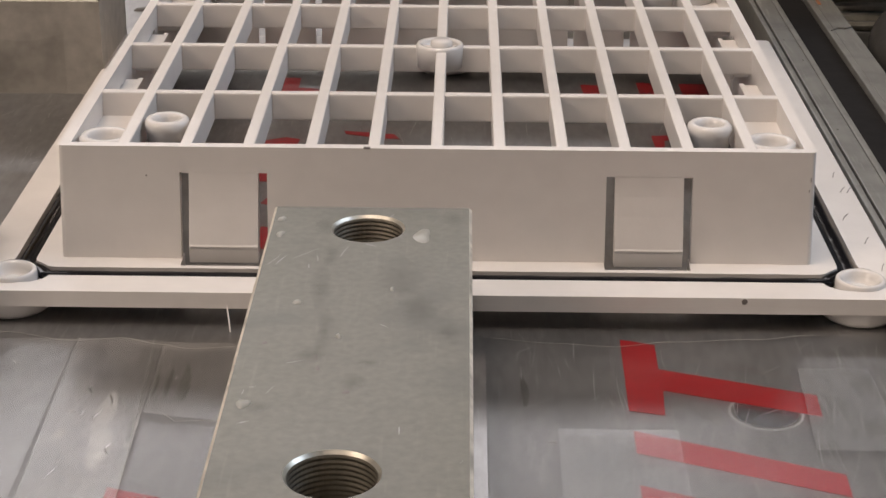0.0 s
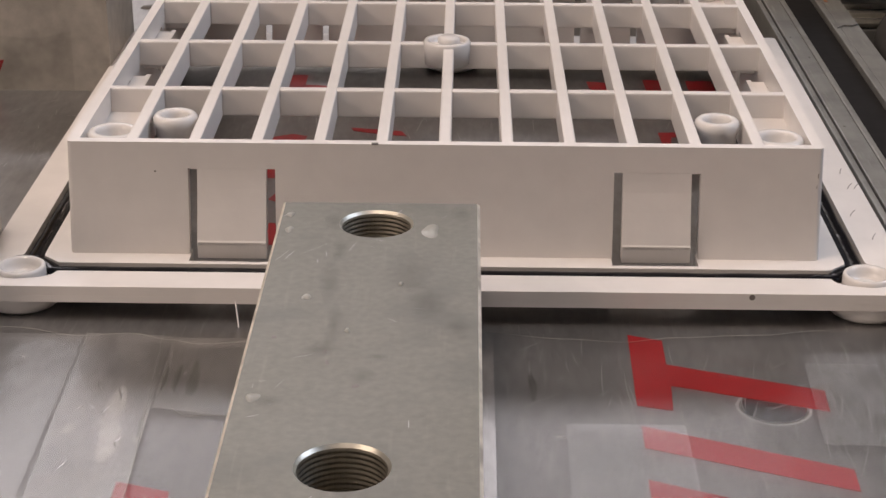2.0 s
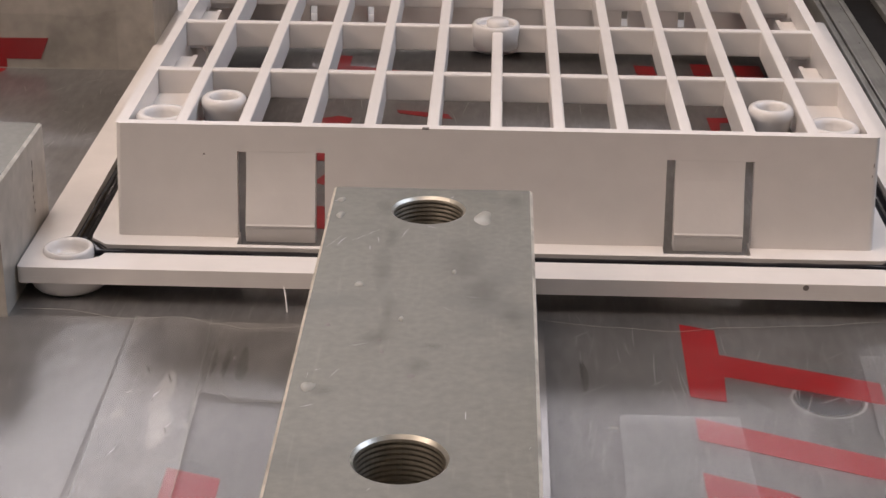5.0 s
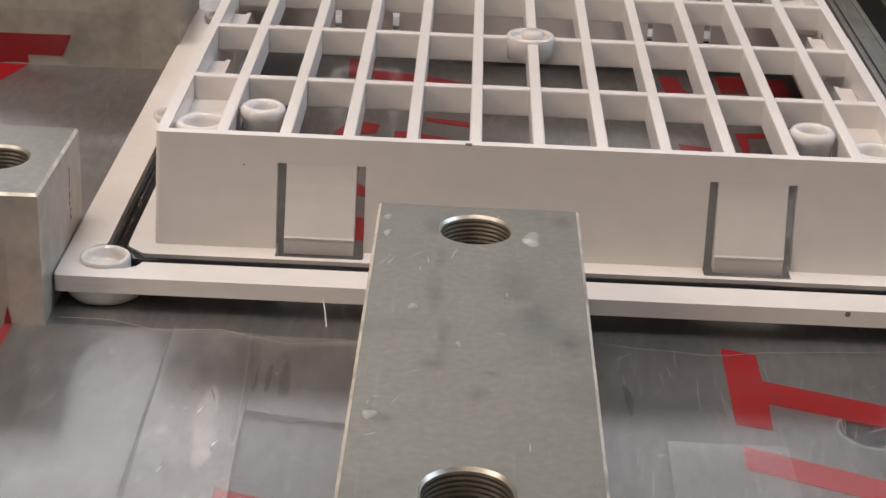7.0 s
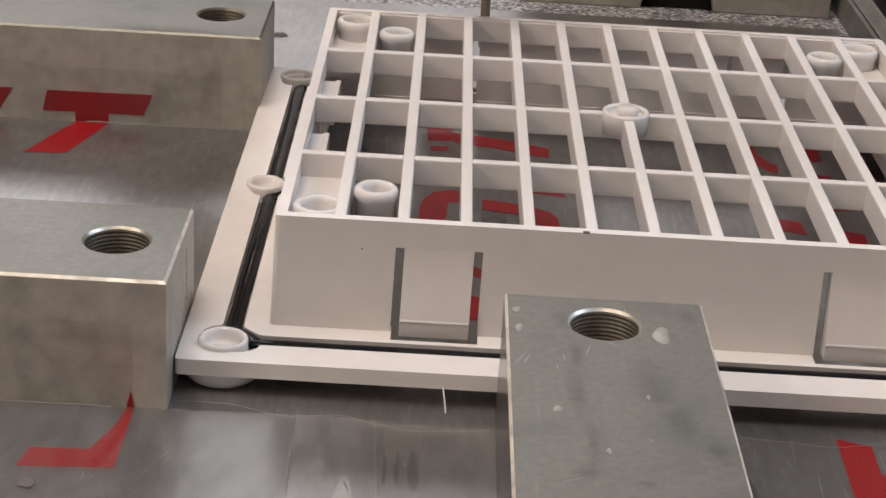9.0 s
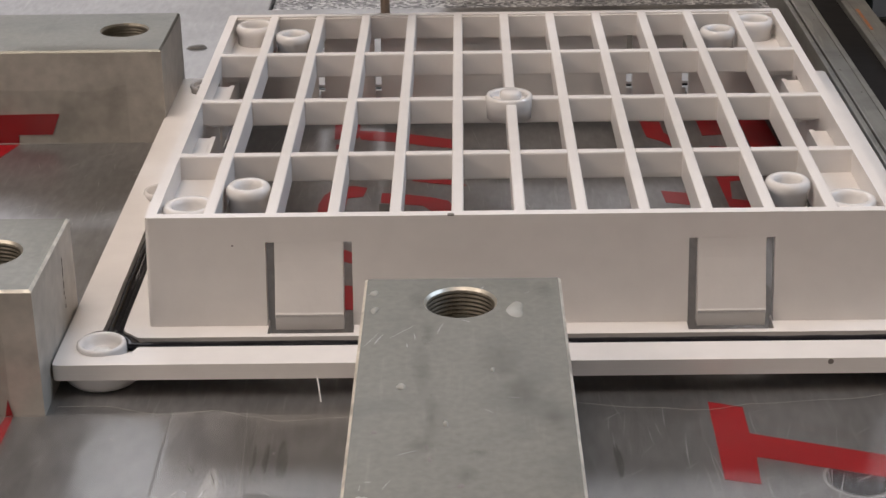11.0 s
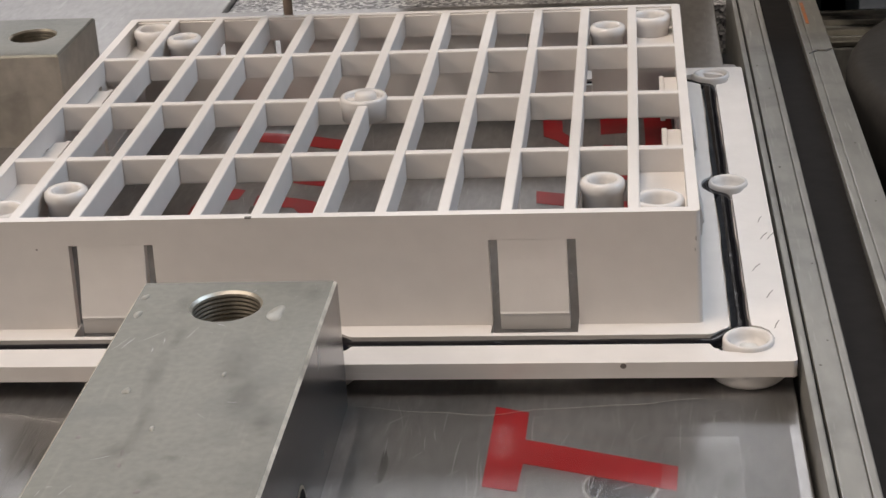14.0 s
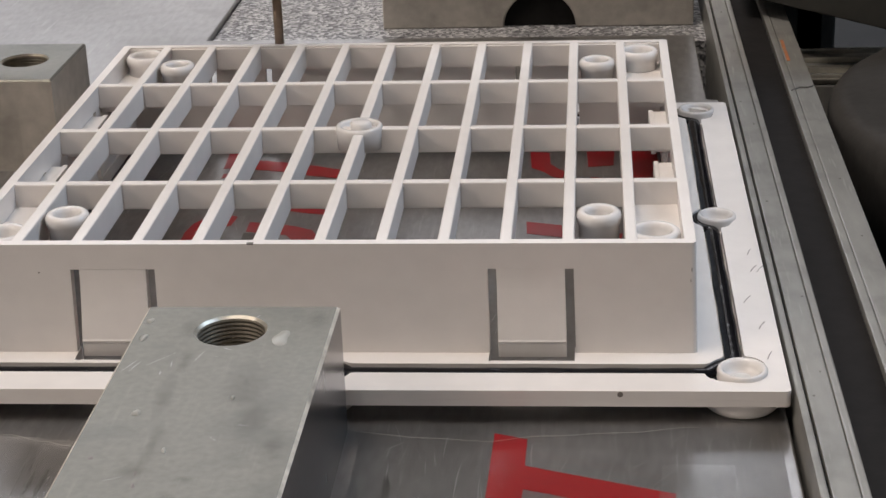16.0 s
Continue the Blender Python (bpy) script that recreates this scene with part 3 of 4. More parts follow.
for i, (gx, gy, rx, ry) in enumerate(((1.497, -1.50, 0.055, 0.34), (1.540, -1.99, 0.04, 0.30), (1.515, -1.16, 0.05, 0.16), (1.51, -2.236, 0.10, 0.10),
                                      (1.691, -2.46, 0.06, 0.09), (1.742, -2.285, 0.05, 0.05), (1.46, -0.83, 0.07, 0.13), (1.828, -1.45, 0.12, 0.34),
                                      (1.93, -1.75, 0.10, 0.20), (2.06, -2.02, 0.06, 0.20), (2.07, -0.70, 0.07, 0.12), (1.337, -2.683, 0.06, 0.06))):
    blob("dark_smear", gx, gy, 0.7002 + 0.0002 * i, rx, ry, 0.0008, SMEAR, "faint dark oil smear on the clamp block", "smear", 40 + i)

for i, (gx, gy, rx, ry) in enumerate(((1.304, -2.106, 0.012, 0.022), (1.540, -2.339, 0.010, 0.025), (1.667, -2.544, 0.016, 0.022), (1.526, -2.235, 0.008, 0.03))):
    blob("dark_speck", gx, gy, 0.7003, rx * 0.8, ry * 0.8, 0.001, DENT, "tiny dark speck on the clamp block", "speck", 80 + i)

# pale patches on the plate under the film, painting its reflections
for i, (gx, gy, rx, ry) in enumerate(((0.47, -1.40, 0.040, 0.22), (0.50, -1.72, 0.055, 0.20), (0.625, -1.62, 0.014, 0.16), (0.30, -1.62, 0.03, 0.05))):
    blob("pale_gleam", gx, gy, 0.0006, rx, ry, 0.0006, PALE_GLEAM, "pale patch painting a reflection on the plate under the film", "smear", 100 + i)

for i, (gx, gy, rx, ry) in enumerate(((0.655, -1.10, 0.011, 0.155), (0.715, -1.10, 0.012, 0.17), (0.795, -1.12, 0.024, 0.20), (0.62, -1.60, 0.013, 0.14), (2.42, -1.15, 0.018, 0.16),
                                      (3.06, -1.06, 0.016, 0.08))):
    blob("oil_streak", gx, gy, 0.0008, rx, ry, 0.0006, OIL_SHADE, "dark oil streak on the plate under the film", "streak", 130 + i)


def scratches(name, zones, z, mat, label, seed, bright=0.0020):
    """Fine straight scratches, a thin sliver each, gathered in zones of (x0, x1, y0, y1, count, angle, spread, length)."""
    rnd = random.Random(seed)
    bm_ = bmesh.new()
    for x0, x1, y0, y1, count, angle, spread, length in zones:
        for _ in range(count):
            x, y, a, ln = rnd.uniform(x0, x1), rnd.uniform(y0, y1), radians(rnd.gauss(angle, spread)), length * rnd.uniform(0.25, 1.3)
            w = bright * rnd.uniform(0.35, 1.15)
            dx, dy, bow = math.cos(a), math.sin(a), rnd.uniform(-0.03, 0.03) * ln
            lo, hi = [], []
            for k in range(5):
                f = k / 4
                px, py, h = x + dx * ln * (f - 0.5) - dy * bow * 4 * f * (1 - f), y + dy * ln * (f - 0.5) + dx * bow * 4 * f * (1 - f), w * math.sin(math.pi * (0.08 + 0.84 * f))
                lo.append(bm_.verts.new((px + dy * h, py - dx * h, z)))
                hi.append(bm_.verts.new((px - dy * h, py + dx * h, z)))
            for k in range(4):
                bm_.faces.new((lo[k], lo[k + 1], hi[k + 1], hi[k]))
    ob = part(name, bm_, mat)
    return tagged(ob, label, "scratches", kind="stuff")


scratches("plate_scratches", ((-1.2, 0.25, -2.7, -1.1, 150, 62, 16, 0.11), (0.2, 1.15, -2.6, -0.8, 60, 75, 30, 0.10), (2.3, 4.2, -2.6, -0.6, 130, 86, 9, 0.30),
                              (2.4, 4.2, -1.6, -0.55, 26, 38, 12, 0.20), (-1.0, 1.1, -2.4, -0.7, 7, -22, 10, 0.4), (-1.6, -0.5, 0.4, 3.3, 40, 60, 40, 0.12), (0.2, 3.8, 0.3, 3.6, 60, 88, 12, 0.3)),
          0.0014, SCRATCH_GLINT, "fine bright scratches on the aluminium plate", 31)
scratches("block_scratches", ((1.22, 2.14, -3.4, -0.6, 16, 60, 45, 0.07), (1.25, 1.7, -2.2, -1.1, 6, 70, 14, 0.14)), 0.7006, SCRATCH_GLINT, "fine bright scratches on the clamp block", 32, 0.0015)

# ---- film with red print ----
def face_up(ob):
    """Turn every face of a flat sheet upwards."""
    bm_ = bmesh.new()
    bm_.from_mesh(ob.data)
    bm_.normal_update()
    bmesh.ops.reverse_faces(bm_, faces=[f for f in bm_.faces if f.normal.z < 0])
    bm_.to_mesh(ob.data)
    bm_.free()


film = thing("printed_film", "clear wrinkled film with red printed strokes on the plate", "film", (1.9, -2, 0), kind="")
bm = bmesh.new()
CUT = [(-4.0, -0.60), (-0.45, -0.57), (-0.2, -0.57), (0.16, -0.665), (0.41, -0.630), (0.62, -0.70), (0.76, -0.745), (1.04, -0.715), (1.3, -0.66),
       (2.1, -0.56), (2.6, -0.64), (2.88, -0.672), (3.16, -0.61), (3.59, -0.57), (3.91, -0.51), (4.36, -0.47)]


def cut_line(x):
    """The y of the film's cut edge at x, eased between its corners."""
    for (ax, ay), (bx, by) in zip(CUT, CUT[1:]):
        if x <= bx:
            f = (x - ax) / (bx - ax)
            return ay + (by - ay) * f * f * (3 - 2 * f)
    return CUT[-1][1]


NX, NY = 170, 90
rows_ = []
for j in range(NY + 1):
    row = []
    for i in range(NX + 1):
        x = -4.0 + 8.35 * i / NX
        y = -4.6 + (cut_line(x) + 4.6) * j / NY
        z = 0.010 + 0.006 * noise.noise(Vector((x * 1.6, y * 1.6, 0)))
        crease = max(0.0, 1 - abs(x - 0.2) / 0.9) * max(0.0, 1 - abs(y + 1.7) / 1.1)
        z += 0.006 * crease * abs(noise.noise(Vector((x * 5.0 + y * 1.3, y * 1.4, 4.0))))
        row.append(bm.verts.new((x, y, z)))
    rows_.append(row)
for j in range(NY):
    for i in range(NX):
        x, y = -4.0 + 8.35 * (i + 0.5) / NX, -4.6 + 4.0 * (j + 0.5) / NY
        if 1.1 < x < 2.25 or (x < -0.4 and y > -0.70):
            continue
        bm.faces.new((rows_[j][i], rows_[j][i + 1], rows_[j + 1][i + 1], rows_[j + 1][i]))
film_sheet = part("film_sheet", bm, FILM, film, smooth=True)
face_up(film_sheet)
for ex0, ex1, er in ((-0.40, 0.30, 0.0010), (0.30, 1.17, 0.0013), (2.2, 3.95, 0.0010)):
    edge = [(ex0 + (ex1 - ex0) * i / 60, cut_line(ex0 + (ex1 - ex0) * i / 60), 0.012) for i in range(61)]
    part("film_edge", tube(edge, er, seg=6), GLUE_GLINT, film, "pale cut edge of the film")
# a second layer lies over the first; pale strands paint the glint on its seams
def layer(name, pts, z, mat, label):
    """A thin rippled piece of film inside the outline pts."""
    bm_ = bmesh.new()
    n_, m_ = 36, 48
    def inside_at(u, v):
        (ax, ay), (bx, by), (cx_, cy_), (dx, dy) = pts
        return ((ax * (1 - u) + bx * u) * (1 - v) + (dx * (1 - u) + cx_ * u) * v, (ay * (1 - u) + by * u) * (1 - v) + (dy * (1 - u) + cy_ * u) * v)
    grid = [[bm_.verts.new((*inside_at(i / n_, j / m_), z + 0.004 * noise.noise(Vector((*[4 * c for c in inside_at(i / n_, j / m_)], z * 90))))) for i in range(n_ + 1)] for j in range(m_ + 1)]
    for j in range(m_):
        for i in range(n_):
            bm_.faces.new((grid[j][i], grid[j][i + 1], grid[j + 1][i + 1], grid[j + 1][i]))
    ob = part(name, bm_, mat, film, label, smooth=True)
    face_up(ob)
    ob.visible_shadow = False
    return ob


layer("overlap", [(0.20, -0.67), (0.63, -0.70), (0.68, -2.75), (0.255, -2.75)], 0.032, FILM_MILKY, "milky overlapping strip of scuffed film")
layer("overlap", [(0.635, -0.715), (1.17, -0.72), (1.17, -1.56), (0.655, -1.47)], 0.031, FILM_SCUFFED, "scuffed film pressed on the plate")
layer("overlap", [(-4.0, -0.75), (0.19, -0.68), (0.245, -4.2), (-4.0, -4.2)], 0.031, FILM_SCUFFED, "scuffed wrinkled film on the plate")
layer("overlap", [(2.56, -1.575), (3.10, -1.575), (3.10, -2.75), (2.54, -2.75)], 0.031, FILM_FAINT, "square patch of milky film")
layer("overlap", [(3.75, -0.93), (4.10, -0.925), (4.10, -1.75), (3.70, -1.75)], 0.031, FILM_FAINT, "square patch of milky film")
for pts in ([(0.203, -0.66), (0.20, -1.15), (0.235, -1.9), (0.258, -2.7)], [(0.585, -0.69), (0.60, -0.90), (0.632, -1.50), (0.668, -2.1), (0.68, -2.7)],
            [(0.745, -1.475), (0.82, -1.56), (0.93, -1.545), (1.035, -1.555), (1.17, -1.56)]):
    path_ = []
    for (ax, ay), (bx, by) in zip(pts, pts[1:]):
        path_ += [(ax + (bx - ax) * q / 6 + 0.0015 * math.sin(9 * q + ay * 40), ay + (by - ay) * q / 6, 0.036) for q in range(6)]
    part("film_seam", tube(path_, 0.0014, seg=6), GLUE_GLINT, film, "film seam painted pale as its glint")
# creases that stand up a little along the seam
rnd = random.Random(21)
for q in range(6):
    cx_, cy_ = rnd.uniform(0.30, 0.62), rnd.uniform(-1.2, -2.3)
    ln = rnd.uniform(0.05, 0.16)
    pts_ = [(cx_ + 0.012 * math.sin(5 * k + q), cy_ - ln * k, 0.036 + 0.003 * math.sin(math.pi * k)) for k in (0, 0.2, 0.4, 0.6, 0.8, 1.0)]
    part("film_crease", tube(pts_, lambda i: 0.0035 * math.sin(math.pi * (i + 0.5) / 6), seg=6, flat=0.5), FILM_MILKY, film, "thin crease in the film")

film_sheet.visible_shadow = False


def stroke(points, z=0.0025, parent=film):
    return part("red_stroke", sheet(points, [], z - 0.0015, z), RED, parent, "red printed stroke")


stroke([(2.919, -0.567), (3.087, -0.628), (3.082, -0.899), (3.808, -1.160), (3.796, -1.376), (3.082, -1.127), (3.066, -1.385), (2.902, -1.338)])
stroke([(2.906, -1.537), (3.800, -1.916), (3.792, -2.109), (2.903, -1.744)])
stroke([(2.891, -2.027), (3.243, -2.182), (3.594, -2.482), (3.544, -2.659), (3.144, -2.364), (2.891, -2.276)])
stroke([(-1.068, -1.262), (-1.038, -1.088), (-0.755, -1.076), (-0.668, -0.80), (-0.652, -0.662), (-0.615, -0.662), (-0.612, -1.235)])
part("red_stroke", sheet([(-0.654, 0.004), (-0.614, 0.004), (-0.632, 0.10)], [], -0.6575, -0.655, put=lambda x, z, y: (x, y, z)), RED, film, "red printed stroke")
stroke([(0.604, -2.097), (0.845, -2.179), (0.854, -2.758), (0.614, -2.758)])

under_film = thing("printed_film", "red printed strokes on film under the grille", "film", (1.9, 3, 0))
for pts in ([(0.74, 1.70), (0.735, 2.19), (0.76, 2.35), (0.82, 2.46), (0.94, 2.52), (1.04, 2.48), (1.02, 2.32), (0.92, 2.30), (0.90, 1.90), (0.96, 1.66)],
            [(1.14, 2.38), (1.28, 2.36), (1.46, 2.30), (1.58, 2.23), (1.63, 2.12), (1.63, 1.84), (1.53, 1.82), (1.48, 2.04), (1.42, 2.15), (1.28, 2.18), (1.14, 2.21)],
            [(1.32, 2.665), (1.66, 2.60), (1.70, 2.50), (1.51, 2.54), (1.34, 2.60)],
            [(0.74, 3.86), (0.93, 3.86), (0.93, 3.46), (0.76, 3.44)], [(0.78, 3.33), (0.91, 3.34), (0.90, 3.25), (0.78, 3.24)],
            [(0.91, 3.62), (1.02, 3.61), (1.28, 3.54), (1.44, 3.48), (1.62, 3.40), (1.61, 3.23), (1.42, 3.28), (1.28, 3.35), (0.95, 3.43)],
            [(2.97, 3.76), (3.11, 3.74), (3.12, 3.50), (3.18, 3.39), (3.23, 3.33), (3.21, 3.17), (3.14, 3.23), (3.08, 3.33), (2.99, 3.42)],
            [(3.38, 3.82), (3.58, 3.80), (3.57, 3.46), (3.39, 3.43)], [(3.41, 3.22), (3.58, 3.17), (3.58, 3.11), (3.41, 3.12)],
            [(3.69, 3.80), (3.88, 3.80), (3.90, 3.20), (3.70, 3.17)],
            [(2.985, 2.37), (3.22, 2.30), (3.23, 2.09), (2.995, 2.16)],
            [(3.38, 2.62), (3.58, 2.64), (3.58, 2.55), (3.46, 2.53), (3.43, 2.21), (3.61, 2.15), (3.60, 1.96), (3.40, 1.95)]):
    stroke(pts, parent=under_film)
stroke([(0.86, 0.60), (1.15, 0.56), (1.17, 0.86), (0.95, 0.92)], parent=under_film)
stroke([(0.90, 1.30), (1.16, 1.12), (1.18, 1.22), (0.95, 1.44)], parent=under_film)
part("dark_speck", sheet([(1.13, 2.19), (1.29, 2.165), (1.30, 1.90), (1.20, 1.86), (1.14, 1.92)], [], 0.001, 0.0025), STAIN, under_film)
back_film = thing("printed_film", "red printed strokes on film at the back clamp block", "film", (-1.6, 3.4, 0))
for pts in ([(-1.965, 0.072), (-1.735, 0.072), (-1.735, 0.004), (-1.50, 0.004), (-1.50, 0.072), (-1.255, 0.072), (-1.19, 0.228), (-1.93, 0.222)],
            [(-2.36, 0.004), (-2.30, 0.004), (-2.17, 0.225), (-2.52, 0.222), (-2.50, 0.10)]):
    part("red_stroke", sheet(pts, [], 3.416, 3.4185, put=lambda x, z, y: (x, y, z)), RED, back_film, "red printed stroke on the upturned film")
stroke([(-1.735, 3.408), (-1.50, 3.408), (-1.675, 2.79), (-1.955, 2.765)], parent=back_film)
stroke([(-2.37, 3.408), (-2.31, 3.408), (-2.42, 3.05), (-2.56, 3.10)], parent=back_film)
part("film_edge", tube([(-1.66 + 0.106 * i, 3.412, 0.006 + 0.002 * math.sin(1.9 * i)) for i in range(11)], 0.0032, seg=6), GLUE_GLINT, back_film, "pale cut edge of the film")
stroke([(-2.9, 5.8), (-1.0, 5.8), (-1.1, 6.2), (-2.9, 6.2)], parent=back_film)

# ---- shavings, specks and fibres on the plate ----
for i, (fx_, fy_, ln, an) in enumerate(((0.31, -1.47, 0.035, 0.4), (-0.05, -0.95, 0.025, 2.0), (-0.5, 2.6, 0.05, 1.1), (2.55, -1.7, 0.04, 2.6), (0.75, -1.1, 0.02, 0.9),
                                        (3.4, -2.3, 0.05, 0.2), (-0.8, -1.6, 0.06, 2.9))):
    pts_ = [(fx_ + ln * k * math.cos(an + 0.4 * k), fy_ + ln * k * math.sin(an + 0.4 * k), 0.022 + 0.004 * math.sin(3 * k)) for k in (0, 0.25, 0.5, 0.75, 1.0)]
    tagged(part("plastic_shaving", tube(pts_, 0.0022, seg=6), WHITE), "tiny white plastic shaving lying on the plate", "shaving", group="shavings")
blob("dark_speck", -0.98, -1.42, 0.013, 0.03, 0.05, 0.004, STAIN, "small dark speck on the film", "speck", 71)
blob("dark_speck", -0.53, 5.73, 0.0005, 0.08, 0.05, 0.02, STAIN, "small dark crumb on the plate", "speck", 72)
tagged(part("dark_fibre", tube([(4.93, 4.55, 0.206), (4.99, 4.62, 0.208), (5.05, 4.60, 0.212), (5.10, 4.66, 0.206)], 0.006, seg=6), STAIN),
       "dark fibre lying across the profile slot", "fibre")

# ---- the white grille cover ----
cover = thing("grille_cover", "white moulded plastic grille cover on a flat flange", "plastic cover", (W / 2, D / 2, 0))
BOSS = [(-0.225, -0.232), (W / 2, -0.232), (W + 0.225, -0.232), (W + 0.235, D / 2 + 0.02), (W + 0.225, D + 0.245), (W / 2, D + 0.245),
        (-0.225, D + 0.245), (-0.235, D / 2 + 0.02)]


def groove_line(d, radius):
    """A closed line round the body at distance d that swings round each boss at the given radius."""
    x0, x1, y0, y1 = -d, W + d, -d, D + d
    pts = []
    n = 160
    for (ax, ay), (bx, by) in (((x0, y0), (x1, y0)), ((x1, y0), (x1, y1)), ((x1, y1), (x0, y1)), ((x0, y1), (x0, y0))):
        for i in range(n):
            x, y = ax + (bx - ax) * i / n, ay + (by - ay) * i / n
            for b_, (cx, cy) in enumerate(BOSS):
                reach = radius if b_ % 2 == 0 else radius - 0.022
                dx, dy = x - cx, y - cy
                r = math.hypot(dx, dy)
                if r < reach:
                    x, y = cx + dx / max(r, 1e-5) * reach, cy + dy / max(r, 1e-5) * reach
            pts.append((x, y))
    for _ in range(2):
        pts = [((a[0] + 2 * b[0] + c[0]) / 4, (a[1] + 2 * b[1] + c[1]) / 4) for a, b, c in zip(pts[-1:] + pts[:-1], pts, pts[1:] + pts[:1])]
    return pts


FX0, FX1, FY0, FY1 = -0.445, W + 0.455, -0.455, D + 0.455
TABS = [(0.634, 1.092), (2.869, 3.322)]
STABS = [(1.11, 1.55), (2.32, 2.76)]
NOTCH = -0.105


def notched_inside(m):
    """The opening of the flange, with a notch under each snap tab."""
    out = [(m, m)]
    for a, b in TABS:
        out += [(a, m), (a, NOTCH), (b, NOTCH), (b, m)]
    out.append((W - m, m))
    for a, b in STABS:
        out += [(W - m, a), (W - 0.01, a), (W - 0.01, b), (W - m, b)]
    out.append((W - m, D - m))
    for a, b in TABS[::-1]:
        out += [(b, D - m), (b, D - NOTCH), (a, D - NOTCH), (a, D - m)]
    out.append((m, D - m))
    for a, b in STABS[::-1]:
        out += [(m, b), (0.01, b), (0.01, a), (m, a)]
    return out


inside = notched_inside(0.06)
part("flange_base", sheet(rounded(FX0, FX1, FY0, FY1, 0.03), [inside], FL0, BASE), WHITE, cover)
part("flange_rim", sheet(rounded(FX0, FX1, FY0, FY1, 0.03), [groove_line(0.25, 0.192)], BASE, FL1), WHITE, cover, bevel=0.01)
part("flange_shelf", sheet(groove_line(0.142, 0.192), [inside], BASE, FL1), WHITE, cover)
for i, (bx, by) in enumerate(BOSS):
    k = 0.0 if i % 2 == 0 else 0.010
    part("screw_boss", turned([(0.131 - k, BASE), (0.130 - k, FL1 + 0.010), (0.127 - k, FL1 + 0.020), (0.119 - k, FL1 + 0.026), (0.109 - k, FL1 + 0.024), (0.099 - k, FL1 + 0.014),
                                      (0.090 - k, FL1 - 0.006), (0.084 - k, BASE + 0.020), (0.070 - k, BASE + 0.016)], bx, by, 40, cap=(False, True)), WHITE_WET, cover, smooth=True)
    part("foot", turned([(0.205, FL0), (0.202, 0.05), (0.196, 0.025), (0.178, 0.006), (0.16, 0.0)], bx, by, 40, cap=(False, True)), WHITE, cover, smooth=True)

# walls: a slight draft towards the top
def draft(x, y, z):
    k = 1 + 0.030 * (0.5 - z) / 2
    return (W / 2 + (x - W / 2) * k, D / 2 + (y - D / 2) * k, z)


T = 0.058
CR = 0.026


def wall(length, slots, place, end, label=""):
    out = [(end, FL1)]
    for a, b in slots:
        out += [(a, FL1), (a, 0.668), (b, 0.668), (b, FL1)]
    out += [(length - end, FL1), (length - end, TOP), (end, TOP)]
    return part("wall", sheet(out, [], 0, T, put=lambda u, v, w: draft(*place(u, w, v))), WHITE, cover, label)


wall(W, TABS, lambda u, w, z: (u, w, z), CR, "front wall with two snap tabs")
wall(W, TABS, lambda u, w, z: (u, D - w, z), CR)
wall(D, STABS, lambda u, w, z: (w, u, z), T)
wall(D, STABS, lambda u, w, z: (W - w, u, z), T)
for sx, sy in ((0, 0), (1, 0), (1, 1), (0, 1)):
    quarter = [(CR - CR * math.cos(radians(9 * i)), CR - CR * math.sin(radians(9 * i))) for i in range(11)] + [(CR, T), (0.0, T)]
    part("wall_corner", sheet([(W - x if sx else x, D - y if sy else y) for x, y in quarter], [], FL1, TOP, put=draft), WHITE, cover)


def tab(a, b, place):
    """A wedge-shaped snap tab that leans out towards its lower edge."""
    s = 0.047
    prof_ = [(0.0005, 0.668), (-0.0015, 0.62), (-0.006, 0.56), (-0.020, 0.455), (-0.049, 0.285), (-0.054, 0.276), (-0.050, 0.266), (-0.043, 0.258), (-0.036, 0.180), (0.05, 0.180), (0.052, 0.668)]
    bm_ = bmesh.new()
    l_ = [bm_.verts.new(draft(*place(a + s, w, z))) for w, z in prof_]
    r_ = [bm_.verts.new(draft(*place(b - s, w, z))) for w, z in prof_]
    n_ = len(prof_)
    for i in range(n_):
        j = (i + 1) % n_
        bm_.faces.new((l_[i], l_[j], r_[j], r_[i]))
    bm_.faces.new(l_)
    bm_.faces.new(r_)
    part("snap_tab", bm_, WHITE, cover, "wedge-shaped snap tab", bevel=0.002)


for a, b in TABS:
    tab(a, b, lambda u, w, z: (u, w, z))
    tab(a, b, lambda u, w, z: (u, D - w, z))
for a, b in STABS:
    tab(a, b, lambda u, w, z: (w, u, z))
    tab(a, b, lambda u, w, z: (W - w, u, z))

# ledge and upright lip beside each pair of side tabs
for a, b in ((1.01, 1.68), (2.02, 2.68)):
    for sx in (lambda x: x, lambda x: W - x):
        x0, x1 = sorted((sx(T - 0.004), sx(T + 0.10)))
        part("tab_ledge", boxed(x0, x1, a, b, 0.60, 0.655, chamfer=0.005), WHITE, cover)
        x0, x1 = sorted((sx(T + 0.086), sx(T + 0.116)))
        part("ledge_lip", boxed(x0, x1, a + 0.02, b - 0.02, 0.58, 0.672, chamfer=0.005), WHITE, cover)

# ribs of the grille
RB = 0.032
DEPTH = 0.165
PX, PY = 0.3277, D / 4
X0 = W / 2 - 6 * PX
rib_me = mesh_of("rib", boxed(-RB, RB, T - 0.01, D - T + 0.01, TOP - DEPTH, TOP - 0.0005, chamfer=0.011), WHITE)
cross_me = mesh_of("cross_rib", boxed(RB - 0.003, PX - RB + 0.003, -RB, RB, TOP - DEPTH + 0.004, TOP - 0.002, chamfer=0.010), WHITE)


def piece(name, me, at, parent):
    ob = new(name, me)
    ob.parent = parent
    ob.matrix_parent_inverse = parent.matrix_world.inverted()
    ob.matrix_basis = Matrix.Translation([c * U for c in at])
    return ob


